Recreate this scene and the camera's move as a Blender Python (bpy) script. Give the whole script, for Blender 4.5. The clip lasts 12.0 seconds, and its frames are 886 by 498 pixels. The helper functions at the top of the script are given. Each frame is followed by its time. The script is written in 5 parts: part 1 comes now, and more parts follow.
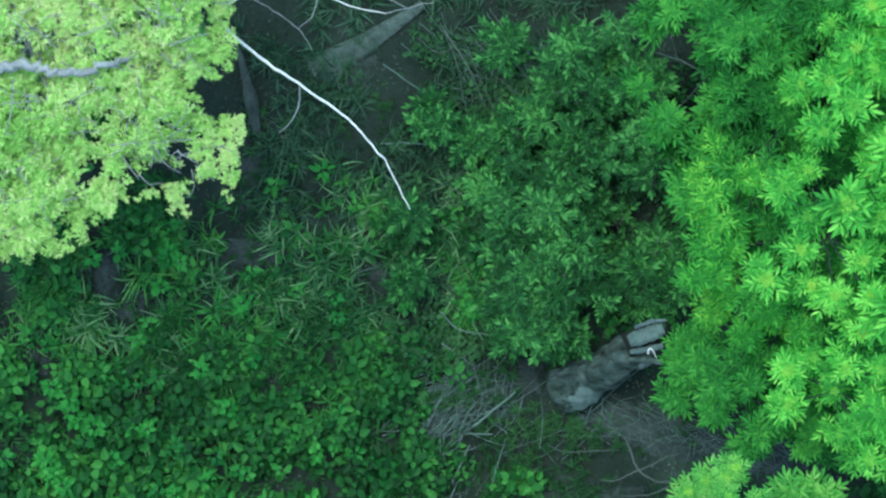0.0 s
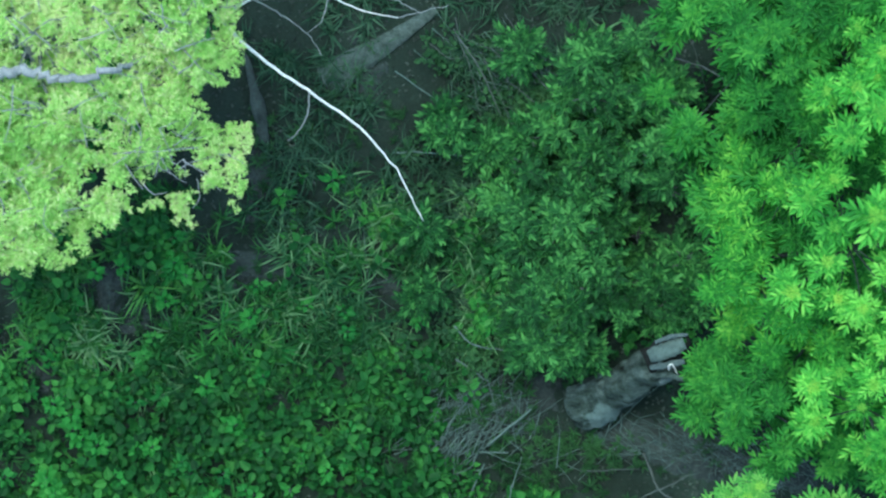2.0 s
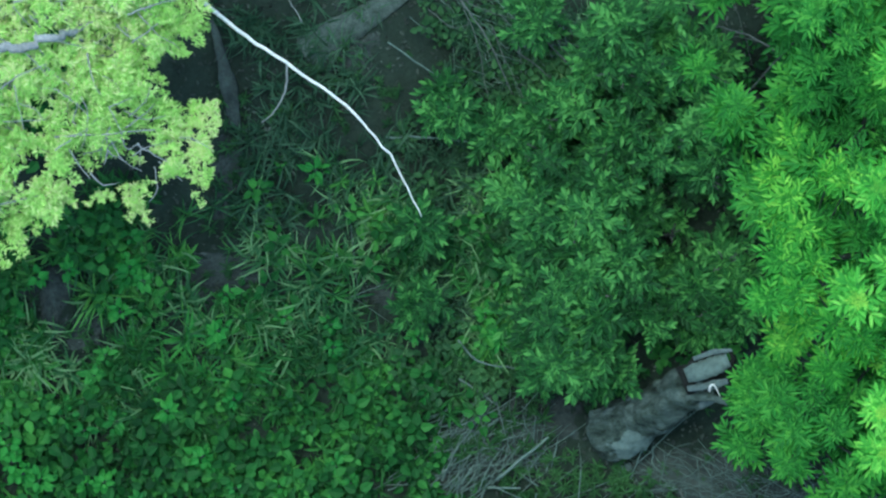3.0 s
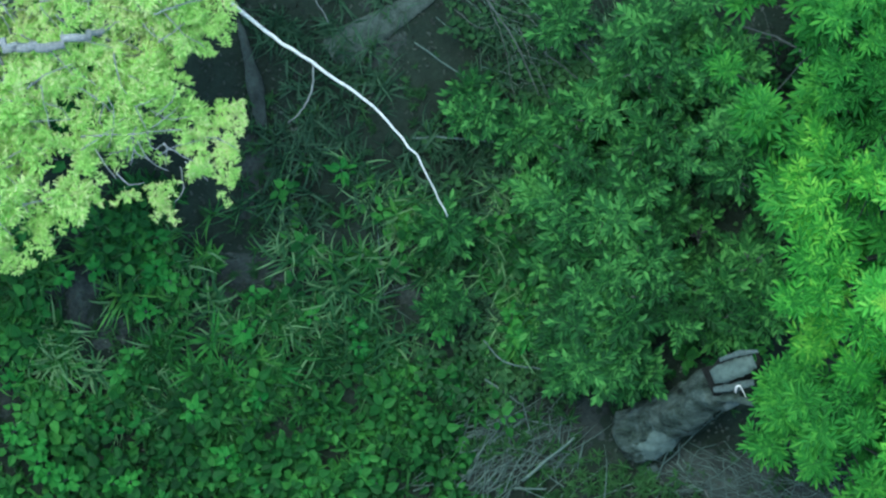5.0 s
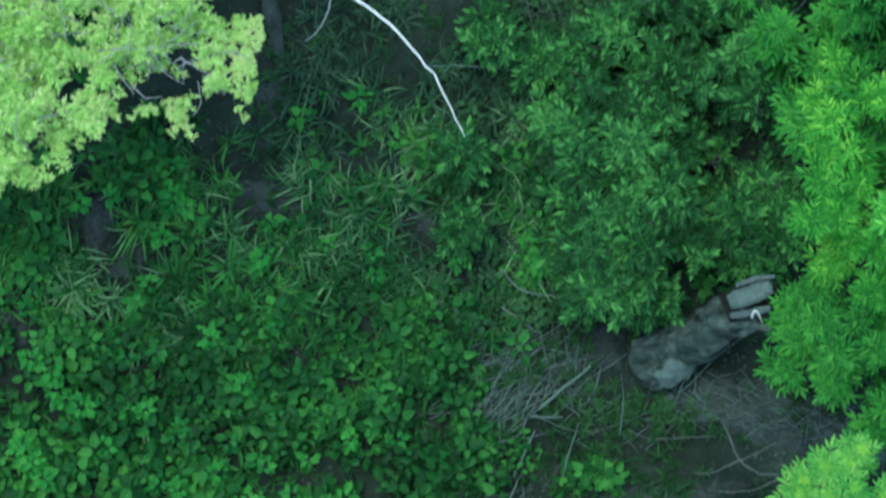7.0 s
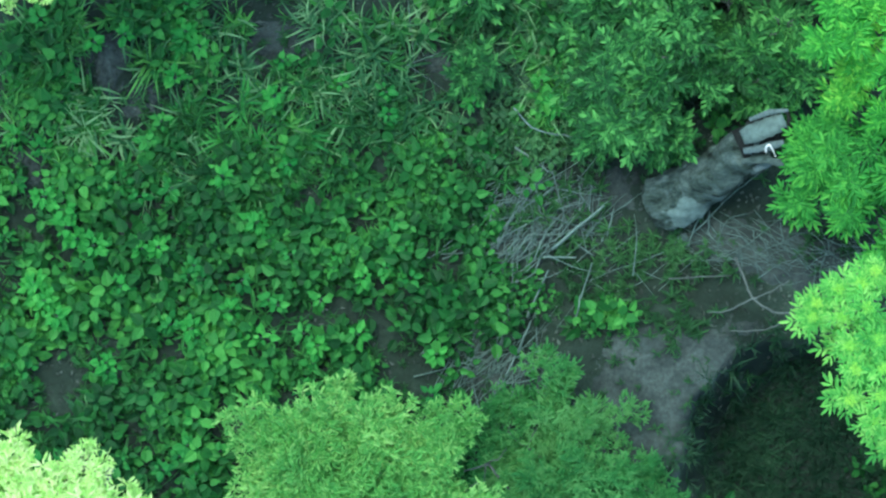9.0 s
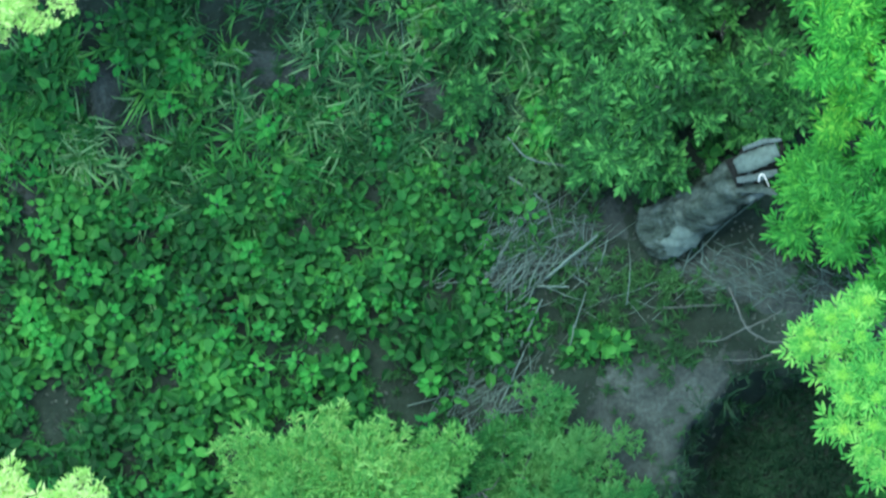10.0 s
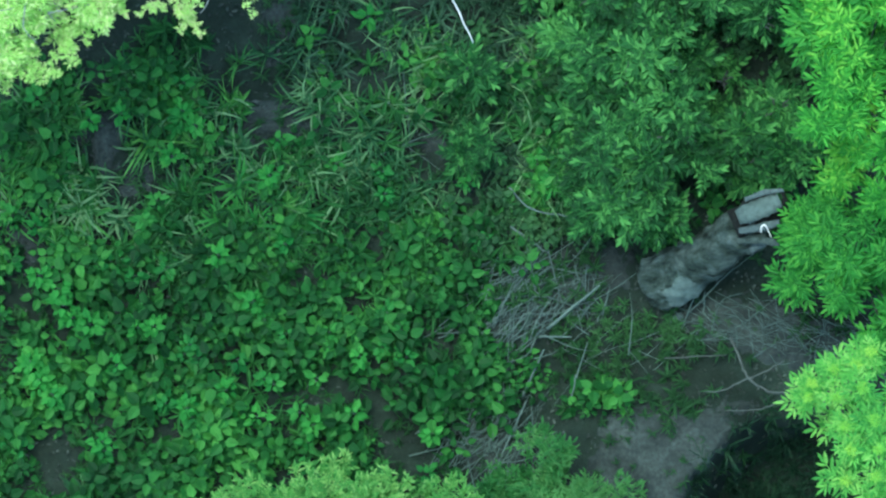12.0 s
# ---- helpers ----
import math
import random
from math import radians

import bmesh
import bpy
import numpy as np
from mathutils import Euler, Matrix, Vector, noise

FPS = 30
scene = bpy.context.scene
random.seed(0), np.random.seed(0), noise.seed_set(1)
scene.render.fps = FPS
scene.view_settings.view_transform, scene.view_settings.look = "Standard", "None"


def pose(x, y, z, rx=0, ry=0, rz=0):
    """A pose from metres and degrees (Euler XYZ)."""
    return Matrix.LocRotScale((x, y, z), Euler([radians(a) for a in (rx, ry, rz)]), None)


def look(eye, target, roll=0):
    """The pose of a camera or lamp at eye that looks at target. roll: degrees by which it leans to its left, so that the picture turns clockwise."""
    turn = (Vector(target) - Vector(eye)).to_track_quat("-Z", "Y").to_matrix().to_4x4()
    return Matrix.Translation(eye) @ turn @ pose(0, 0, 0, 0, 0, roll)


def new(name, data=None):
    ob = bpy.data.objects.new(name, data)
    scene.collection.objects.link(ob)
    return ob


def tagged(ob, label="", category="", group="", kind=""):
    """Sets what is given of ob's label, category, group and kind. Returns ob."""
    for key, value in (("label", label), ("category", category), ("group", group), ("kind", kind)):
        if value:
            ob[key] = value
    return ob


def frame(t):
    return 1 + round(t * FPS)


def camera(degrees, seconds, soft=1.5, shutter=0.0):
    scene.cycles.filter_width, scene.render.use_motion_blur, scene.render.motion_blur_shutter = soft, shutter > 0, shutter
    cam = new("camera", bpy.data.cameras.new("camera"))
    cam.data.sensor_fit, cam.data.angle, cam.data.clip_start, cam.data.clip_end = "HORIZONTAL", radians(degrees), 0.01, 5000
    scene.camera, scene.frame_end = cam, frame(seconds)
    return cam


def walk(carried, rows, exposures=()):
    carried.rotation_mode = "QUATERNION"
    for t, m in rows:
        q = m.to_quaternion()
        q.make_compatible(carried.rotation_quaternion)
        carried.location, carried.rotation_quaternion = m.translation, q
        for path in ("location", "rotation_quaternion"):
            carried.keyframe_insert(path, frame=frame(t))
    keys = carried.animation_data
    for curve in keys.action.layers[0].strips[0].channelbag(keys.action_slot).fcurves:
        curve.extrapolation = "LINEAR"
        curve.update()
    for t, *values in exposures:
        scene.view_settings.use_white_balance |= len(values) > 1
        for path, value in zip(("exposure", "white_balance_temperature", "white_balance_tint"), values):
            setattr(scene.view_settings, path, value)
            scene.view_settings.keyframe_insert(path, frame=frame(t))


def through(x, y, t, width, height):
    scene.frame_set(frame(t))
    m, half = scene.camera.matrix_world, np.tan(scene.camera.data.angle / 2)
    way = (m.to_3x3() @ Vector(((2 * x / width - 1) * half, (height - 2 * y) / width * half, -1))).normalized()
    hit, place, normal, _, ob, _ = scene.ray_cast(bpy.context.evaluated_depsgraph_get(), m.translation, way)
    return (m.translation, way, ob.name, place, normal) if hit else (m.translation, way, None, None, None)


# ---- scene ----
cam = camera(8.0, 12.0, soft=2.4, shutter=0.5)
PATH = [
    (0, -0.292, 0.844, 47.351, -1.020, -0.352, 0.06),
    (0.5, -0.295, 0.842, 47.334, -0.978, -0.337, 0.02),
    (1, -0.274, 0.827, 47.339, -0.916, -0.291, 0.01),
    (1.5, -0.272, 0.822, 47.338, -0.887, -0.259, 0.05),
    (2, -0.323, 0.755, 45.899, -0.827, -0.278, 0.03),
    (2.5, -0.347, 0.647, 41.786, -0.756, -0.346, -0.02),
    (3, -0.394, 0.615, 39.260, -0.752, -0.418, -0.05),
    (5, -0.382, 0.608, 39.248, -0.738, -0.162, 0.06),
    (5.5, -0.398, 0.605, 39.242, -0.737, -0.206, 0.10),
    (6, -0.384, 0.590, 39.254, -0.699, -0.133, 0.10),
    (6.5, -0.380, 0.379, 39.271, -0.524, -0.084, 0.12),
    (7, -0.384, -0.284, 39.255, -0.084, -0.015, 0.18),
    (7.5, -0.371, -1.216, 39.243, 0.339, 0.070, 0.17),
    (7.7, -0.336, -1.815, 39.159, 0.863, 0.143, 0.29),
    (9.5, -0.284, -1.900, 39.214, 0.824, 0.227, 0.23),
    (10, -0.252, -1.881, 39.245, 1.069, 0.233, 0.25),
    (10.5, -0.209, -1.871, 39.246, 1.459, 0.300, 0.29),
    (11, -0.205, -1.852, 39.246, 1.476, 0.321, 0.32),
    (11.5, -0.240, -1.853, 39.232, 1.494, 0.305, 0.32),
    (12, -0.283, -1.825, 39.229, 1.441, 0.203, 0.29),
]
EXPOSURES = [(0, 0.78, 5950, -7), (2.0, 0.78, 5950, -7), (3.0, 0.68, 5950, -7), (5.0, 0.64, 5950, -7), (6.5, 0.62, 5950, -7), (7.0, 0.6, 5950, -7), (7.5, 0.63, 5950, -7), (9.5, 1.42, 5950, -7), (10.5, 1.13, 5950, -7), (12, 1.02, 5950, -7)]
walk(cam, [(t, pose(x, y, z, rx, ry, rz)) for t, x, y, z, rx, ry, rz in PATH], EXPOSURES)

# ---- light ----
world = bpy.data.worlds.new("sky")
scene.world = world
world.use_nodes = True
wn = world.node_tree.nodes
sky = wn.new("ShaderNodeTexSky")
sky.sky_type = "NISHITA"
sky.sun_disc = False
sky.sun_elevation, sky.sun_rotation = radians(72), radians(-37)
sky.air_density, sky.dust_density = 1.0, 2.0
wn["Background"].inputs["Strength"].default_value = 0.19
world.node_tree.links.new(sky.outputs[0], wn["Background"].inputs["Color"])
sun = new("sun", bpy.data.lights.new("sun", "SUN"))
sun.data.energy, sun.data.angle, sun.data.color = 1.15, radians(30), (1.0, 0.99, 0.96)
sun.matrix_world = look((-3, 4, 16), (0, 0, 0))


# ---- materials ----
def material(name, rough=0.8):
    m = bpy.data.materials.new(name)
    m.use_nodes = True
    b = m.node_tree.nodes["Principled BSDF"]
    b.inputs["Roughness"].default_value = rough
    return m, m.node_tree.nodes, m.node_tree.links, b


def ramp(nodes, stops):
    r = nodes.new("ShaderNodeValToRGB")
    e = r.color_ramp.elements
    while len(e) < len(stops):
        e.new(0.5)
    for el, (p, c) in zip(e, stops):
        el.position, el.color = p, (*c, 1)
    return r


def noise_node(nodes, links, scale, detail=6, rough=0.6, stretch=None, spin=0.0):
    co = nodes.new("ShaderNodeTexCoord")
    n = nodes.new("ShaderNodeTexNoise")
    n.inputs["Scale"].default_value = scale
    n.inputs["Detail"].default_value = detail
    n.inputs["Roughness"].default_value = rough
    if stretch:
        mp = nodes.new("ShaderNodeMapping")
        mp.inputs["Scale"].default_value = stretch
        mp.inputs["Rotation"].default_value = (0, 0, spin)
        links.new(co.outputs["Object"], mp.inputs[0])
        links.new(mp.outputs[0], n.inputs["Vector"])
    else:
        links.new(co.outputs["Object"], n.inputs["Vector"])
    return n


def mix_colour(nodes, links, kind, fac, a, b):
    x = nodes.new("ShaderNodeMix")
    x.data_type, x.blend_type = "RGBA", kind
    if isinstance(fac, float):
        x.inputs[0].default_value = fac
    else:
        links.new(fac, x.inputs[0])
    links.new(a, x.inputs[6])
    links.new(b, x.inputs[7])
    return x.outputs[2]


def bump(nodes, links, b, height, strength, distance):
    k = nodes.new("ShaderNodeBump")
    k.inputs["Strength"].default_value, k.inputs["Distance"].default_value = strength, distance
    links.new(height, k.inputs["Height"])
    links.new(k.outputs[0], b.inputs["Normal"])


def leaf_material(name, dark, mid, light, through=0.3, rough=0.62, patch=2.0, vary=0.5):
    """Leaves: every leaf its own tone, larger drifts of tone over the crown, some light let through."""
    m, nodes, links, b = material(name, rough)
    geo = nodes.new("ShaderNodeNewGeometry")
    info = nodes.new("ShaderNodeObjectInfo")
    each = ramp(nodes, [(0.0, dark), (0.5, mid), (1.0, light)])
    n = nodes.new("ShaderNodeTexNoise")
    n.inputs["Scale"].default_value, n.inputs["Detail"].default_value = patch, 3
    links.new(geo.outputs["Position"], n.inputs["Vector"])
    total = None
    for out, k, o in ((geo.outputs["Random Per Island"], vary, -vary / 2), (info.outputs["Random"], 0.35, -0.175), (n.outputs[0], 2.0, -0.5)):
        add = nodes.new("ShaderNodeMath")
        add.operation = "MULTIPLY_ADD"
        links.new(out, add.inputs[0])
        add.inputs[1].default_value, add.inputs[2].default_value = k, o
        if total:
            both = nodes.new("ShaderNodeMath")
            links.new(total, both.inputs[0])
            links.new(add.outputs[0], both.inputs[1])
            total = both.outputs[0]
        else:
            total = add.outputs[0]
    links.new(total, each.inputs[0])
    fine = noise_node(nodes, links, 60, 3)
    tone = ramp(nodes, [(0.3, (0.72, 0.72, 0.72)), (0.7, (1.0, 1.0, 1.0))])
    links.new(fine.outputs[0], tone.inputs[0])
    col = mix_colour(nodes, links, "MULTIPLY", 0.7, each.outputs[0], tone.outputs[0])
    links.new(col, b.inputs["Base Color"])
    b.inputs["Specular IOR Level"].default_value = 0.18
    t = nodes.new("ShaderNodeBsdfTranslucent")
    links.new(col, t.inputs[0])
    mx = nodes.new("ShaderNodeMixShader")
    mx.inputs[0].default_value = through
    links.new(b.outputs[0], mx.inputs[1])
    links.new(t.outputs[0], mx.inputs[2])
    links.new(mx.outputs[0], nodes["Material Output"].inputs[0])
    return m


def rough_material(name, stops, scale, fine, bump_by, rough=0.9, stretch=None, spin=0.0):
    """Soil, bark and dead wood: coarse and fine noise in colour and relief."""
    m, nodes, links, b = material(name, rough)
    n1 = noise_node(nodes, links, scale, 8, 0.65, stretch, spin)
    n2 = noise_node(nodes, links, fine, 5, 0.7, stretch, spin)
    c = ramp(nodes, stops)
    links.new(n1.outputs[0], c.inputs[0])
    tone = ramp(nodes, [(0.25, (0.45, 0.45, 0.45)), (0.75, (1.25, 1.25, 1.25))])
    links.new(n2.outputs[0], tone.inputs[0])
    col = mix_colour(nodes, links, "MULTIPLY", 0.8, c.outputs[0], tone.outputs[0])
    links.new(col, b.inputs["Base Color"])
    b.inputs["Specular IOR Level"].default_value = 0.2
    bump(nodes, links, b, n2.outputs[0], 0.7, bump_by)
    return m


SOIL = rough_material("dark_soil", [(0.3, (0.01211, 0.02222, 0.01584)), (0.55, (0.02319, 0.04147, 0.02961)), (0.8, (0.05548, 0.09332, 0.06641))], 2.2, 45, 0.02)
DRY_SOIL = rough_material("dry_soil", [(0.3, (0.02263, 0.03278, 0.03047)), (0.55, (0.04953, 0.06908, 0.06251)), (0.8, (0.09909, 0.1328, 0.1211))], 5.0, 40, 0.015)
BARK = rough_material("grey_bark", [(0.3, (0.02492, 0.035, 0.0312)), (0.55, (0.05538, 0.077, 0.06741)), (0.8, (0.1107, 0.1505, 0.131))], 9.0, 50, 0.014, stretch=(1, 1, 0.4))
MOSSY_BARK = rough_material("mossy_grey_bark", [(0.28, (0.03024, 0.0504, 0.03998)), (0.42, (0.0756, 0.1129, 0.0933)), (0.58, (0.1159, 0.1613, 0.1428)), (0.78, (0.2016, 0.2641, 0.238))], 17.0, 70, 0.05)
LOG_GREY = rough_material("grey_barkless_wood", [(0.3, (0.06656, 0.097, 0.09765)), (0.6, (0.1109, 0.16, 0.1581)), (0.85, (0.1627, 0.2279, 0.2232))], 7.0, 55, 0.006)
BARE_WOOD = rough_material("weathered_bare_wood", [(0.3, (0.08004, 0.1198, 0.1107)), (0.6, (0.1169, 0.1716, 0.1569)), (0.85, (0.1601, 0.2275, 0.2093))], 6.0, 30, 0.001)
LOG_BARK = rough_material("cracked_mossy_log_bark", [(0.34, (0.01069, 0.02048, 0.01652)), (0.44, (0.04455, 0.07448, 0.06242)), (0.56, (0.0891, 0.1322, 0.1193)), (0.76, (0.1782, 0.2439, 0.2249))], 16.0, 60, 0.06, stretch=(0.396, 0.95, 0.9), spin=-0.55)
# Near-black wood tone for the shadowed inside of the broken log.
HOLLOW_SHADE = rough_material("dark_hollow_shade_wood", [(0.3, (0.008, 0.010, 0.009)), (0.6, (0.02, 0.026, 0.023)), (0.85, (0.05, 0.062, 0.055))], 14.0, 60, 0.01)
PALE_BARK = rough_material("pale_smooth_bark", [(0.3, (0.7273, 0.7651, 0.7392)), (0.6, (0.9149, 0.9416, 0.9125)), (0.85, (0.95, 0.95, 0.95))], 12.0, 70, 0.003)
GREY_BARK = rough_material("blue_grey_bark", [(0.3, (0.2091, 0.238, 0.2404)), (0.6, (0.3311, 0.3655, 0.373)), (0.85, (0.4531, 0.4845, 0.4807))], 10.0, 60, 0.005)
TWIG = rough_material("grey_twig_bark", [(0.3, (0.06677, 0.08362, 0.0776)), (0.6, (0.1068, 0.1331, 0.1218)), (0.85, (0.1603, 0.1902, 0.1773))], 14.0, 80, 0.002)
STRAW = rough_material("dead_stalk", [(0.3, (0.08122, 0.1279, 0.1135)), (0.6, (0.1463, 0.2227, 0.1908)), (0.85, (0.2437, 0.3597, 0.3096))], 8.0, 90, 0.002)

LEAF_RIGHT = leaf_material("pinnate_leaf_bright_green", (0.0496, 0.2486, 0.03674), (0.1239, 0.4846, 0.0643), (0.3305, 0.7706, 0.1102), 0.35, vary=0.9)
# Darker copy of the bright pinnate leaf: the lower tier's shade is painted in.
LEAF_SHADED = leaf_material("pinnate_leaf_shaded_green", (0.02846, 0.1525, 0.0277), (0.06644, 0.305, 0.04985), (0.1424, 0.4775, 0.072), 0.3, vary=0.85)
LEAF_YOUNG = leaf_material("young_leaf_yellow_green", (0.1452, 0.4961, 0.08), (0.2904, 0.6615, 0.1), (0.5082, 0.7938, 0.13), 0.35)
LEAF_TIP = leaf_material("pinnate_leaf_yellow_green", (0.09, 0.36, 0.0693), (0.18, 0.54, 0.099), (0.342, 0.702, 0.1584), 0.35, vary=0.9)
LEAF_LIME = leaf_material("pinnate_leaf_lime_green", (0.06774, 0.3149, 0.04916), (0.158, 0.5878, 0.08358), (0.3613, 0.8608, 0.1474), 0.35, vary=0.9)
# Shrub leaf darker than the tree leaf: understory shade is put into its green.
LEAF_SHRUB = leaf_material("shrub_leaf_deep_shaded_green", (0.02003, 0.0799, 0.02517), (0.04111, 0.1704, 0.04243), (0.1313, 0.3918, 0.09491), 0.3, patch=2.6, vary=1)
# Dark weed leaf; it also stands in for shade under the shrubs.
LEAF_DIM = leaf_material("dark_shaded_weed_leaf", (0.01883, 0.06094, 0.0227), (0.03137, 0.09751, 0.03405), (0.06274, 0.1706, 0.05673), 0.2)
LEAF_YELLOW = leaf_material("fine_leaf_yellow_green", (0.3701, 0.6622, 0.18), (0.5831, 0.9021, 0.2814), (0.8073, 0.9192, 0.4726), 0.45, patch=1.6, vary=1)
LEAF_FRESH = leaf_material("fresh_leaf_bright_green", (0.02975, 0.19, 0.0357), (0.06375, 0.31, 0.051), (0.1275, 0.44, 0.0816), 0.3)
LEAF_LOW = leaf_material("low_crown_leaf_green", (0.03708, 0.1642, 0.04436), (0.06621, 0.2565, 0.06654), (0.1456, 0.3694, 0.1109), 0.4, patch=1.2)
LEAF_PALE = leaf_material("pale_fine_leaf", (0.1233, 0.3847, 0.08872), (0.2055, 0.5067, 0.1242), (0.3863, 0.685, 0.2129), 0.4, patch=1.2, vary=0.9)
LEAF_WEED = leaf_material("weed_leaf_green", (0.01198, 0.05828, 0.01592), (0.02933, 0.1448, 0.02998), (0.09308, 0.3345, 0.05943), 0.3, patch=1.4, vary=0.75)
LEAF_SEEDLING = leaf_material("fresh_weed_leaf", (0.02136, 0.1425, 0.03387), (0.04807, 0.247, 0.04836), (0.09608, 0.3609, 0.0677), 0.3)
# Very dark green that carries the deep shadow of the hollow.
LEAF_HOLLOW = leaf_material("shaded_hollow_blade", (0.007849, 0.02915, 0.0147), (0.01374, 0.04997, 0.02297), (0.02942, 0.08328, 0.03675), 0.2)
LEAF_DULL = leaf_material("dull_grass_blade", (0.02178, 0.0645, 0.03168), (0.0396, 0.1032, 0.0528), (0.08415, 0.172, 0.0968), 0.25, patch=1.8, vary=0.9)
LEAF_STAR = leaf_material("narrow_weed_leaf_green", (0.02523, 0.09838, 0.02962), (0.05935, 0.221, 0.05226), (0.1661, 0.4477, 0.09104), 0.3, patch=1.4)
LEAF_GRASS = leaf_material("grass_blade_green", (0.02162, 0.09323, 0.03276), (0.05432, 0.1719, 0.06276), (0.2193, 0.4163, 0.1769), 0.3, patch=1.8, vary=0.9)
LITTER = leaf_material("dead_leaf_litter", (0.02228, 0.03145, 0.02692), (0.04459, 0.06158, 0.05264), (0.1338, 0.173, 0.1463), 0.1, 0.8)

rng = np.random.default_rng(7)


# ---- mesh tools ----
def link(name, verts, faces, mat, parent=None, smooth=False):
    """One mesh object out of an array of places and an array of four-cornered faces."""
    me = bpy.data.meshes.new(name)
    v, f = np.asarray(verts, np.float32), np.asarray(faces, np.int32)
    me.vertices.add(len(v))
    me.vertices.foreach_set("co", v.ravel())
    me.loops.add(f.size)
    me.loops.foreach_set("vertex_index", f.ravel())
    me.polygons.add(len(f))
    me.polygons.foreach_set("loop_start", np.arange(0, f.size, f.shape[1], dtype=np.int32))
    me.polygons.foreach_set("use_smooth", np.full(len(f), smooth))
    me.update(calc_edges=True)
    me.validate()
    me.materials.append(mat)
    ob = new(name, me)
    ob.parent = parent
    return ob


def joined(pieces):
    """Several (places, faces) as one."""
    vs, fs, n = [], [], 0
    for v, f in pieces:
        vs.append(v)
        fs.append(f + n)
        n += len(v)
    return np.concatenate(vs), np.concatenate(fs)


def turns(yaw, tilt, roll):
    """Turning matrices out of arrays of radians: roll about y, tilt about x, then yaw about z."""
    cy, sy, ct, st, cr, sr = np.cos(yaw), np.sin(yaw), np.cos(tilt), np.sin(tilt), np.cos(roll), np.sin(roll)
    o, i = np.zeros_like(cy), np.ones_like(cy)
    z = np.array([[cy, -sy, o], [sy, cy, o], [o, o, i]]).transpose(2, 0, 1)
    x = np.array([[i, o, o], [o, ct, -st], [o, st, ct]]).transpose(2, 0, 1)
    y = np.array([[cr, o, sr], [o, i, o], [-sr, o, cr]]).transpose(2, 0, 1)
    return z @ x @ y


def scatter(template, places, turn, size):
    """A template (places, faces) set out at many places, each with its turn and size."""
    v, f = template
    n = len(places)
    out = np.einsum("nij,vj->nvi", turn, v) * np.asarray(size).reshape(n, 1, 1) + np.asarray(places)[:, None, :]
    faces = f[None] + (np.arange(n) * len(v))[:, None, None]
    return out.reshape(-1, 3), faces.reshape(-1, f.shape[1])


def leaf_shape(length, width, at=(0.3, 0.68), wide=(0.9, 0.85), fold=0.25, droop=0.25):
    """A leaf along +y from its stalk: two halves, folded along the midrib, that droop to the tip."""
    v = [(0, 0, 0), (0, length, -droop * length)]
    for side in (-1, 1):
        for s, k in zip(at, wide):
            v.append((side * k * width / 2, s * length, k * width * fold - droop * length * s * s))
    return np.array(v), np.array([(0, 1, 3, 2), (0, 4, 5, 1)])


def blade_shape(length, width, arch, stations=5, side=0.0):
    """A blade of grass that rises, bends over and swings to one side."""
    v, f = [], []
    for i in range(stations):
        s = i / (stations - 1)
        a = arch * s
        w = width * (1 - s**3) * (0.6 + 0.4 * min(1, s * 4)) / 2 + 0.0006
        y, z = length * math.sin(a) * s * 0.75, length * s * math.cos(a * 0.85)
        x = side * length * s * s
        v += [(x - w, y, z), (x + w, y, z)]
        if i:
            b = 2 * i
            f.append((b - 2, b - 1, b + 1, b))
    return np.array(v), np.array(f)


def tube(points, r0, r1, sides=7, wobble=0.0, steps=6):
    """A tapered, slightly crooked round bar along a smooth line through the points."""
    p = np.array(points, float)
    n = (len(p) - 1) * steps + 1
    q = np.zeros((n, 3))
    for j in range(n):
        s = min(j / steps, len(p) - 1 - 1e-9)
        i = int(s)
        u = s - i
        a, b, c, d = p[max(i - 1, 0)], p[i], p[min(i + 1, len(p) - 1)], p[min(i + 2, len(p) - 1)]
        q[j] = 0.5 * (2 * b + (c - a) * u + (2 * a - 5 * b + 4 * c - d) * u * u + (3 * b - a - 3 * c + d) * u**3)
    if wobble:
        q[1:-1] += rng.normal(0, wobble, (n - 2, 3)) * (1, 1, 0.5)
    v = []
    for j in range(n):
        t = q[min(j + 1, n - 1)] - q[max(j - 1, 0)]
        t /= np.linalg.norm(t) + 1e-9
        side = np.cross(t, (0.1, 0.2, 1.0))
        side /= np.linalg.norm(side) + 1e-9
        up = np.cross(side, t)
        r = r0 + (r1 - r0) * j / (n - 1)
        for k in range(sides):
            a = 2 * math.pi * k / sides
            v.append(q[j] + r * (math.cos(a) * side + math.sin(a) * up))
    f = [(j * sides + k, j * sides + (k + 1) % sides, (j + 1) * sides + (k + 1) % sides, (j + 1) * sides + k) for j in range(n - 1) for k in range(sides)]
    v += [q[0], q[-1]]
    for k in range(sides):
        f.append((len(v) - 2, (k + 1) % sides, k, k))
        e = (n - 1) * sides
        f.append((len(v) - 1, e + k, e + (k + 1) % sides, e + (k + 1) % sides))
    return np.array(v), np.array(f)


def bar(name, points, r0, r1, mat, parent=None, sides=7, wobble=0.0, label="", steps=6):
    """A tube as one mesh object."""
    v, f = tube(points, r0, r1, sides, wobble, steps)
    me = bpy.data.meshes.new(name)
    me.from_pydata([tuple(x) for x in v], [], [tuple(dict.fromkeys(int(i) for i in x)) for x in f])
    me.polygons.foreach_set("use_smooth", np.full(len(me.polygons), True))
    me.update()
    me.materials.append(mat)
    ob = new(name, me)
    ob.parent = parent
    if label:
        tagged(ob, label)
    return ob


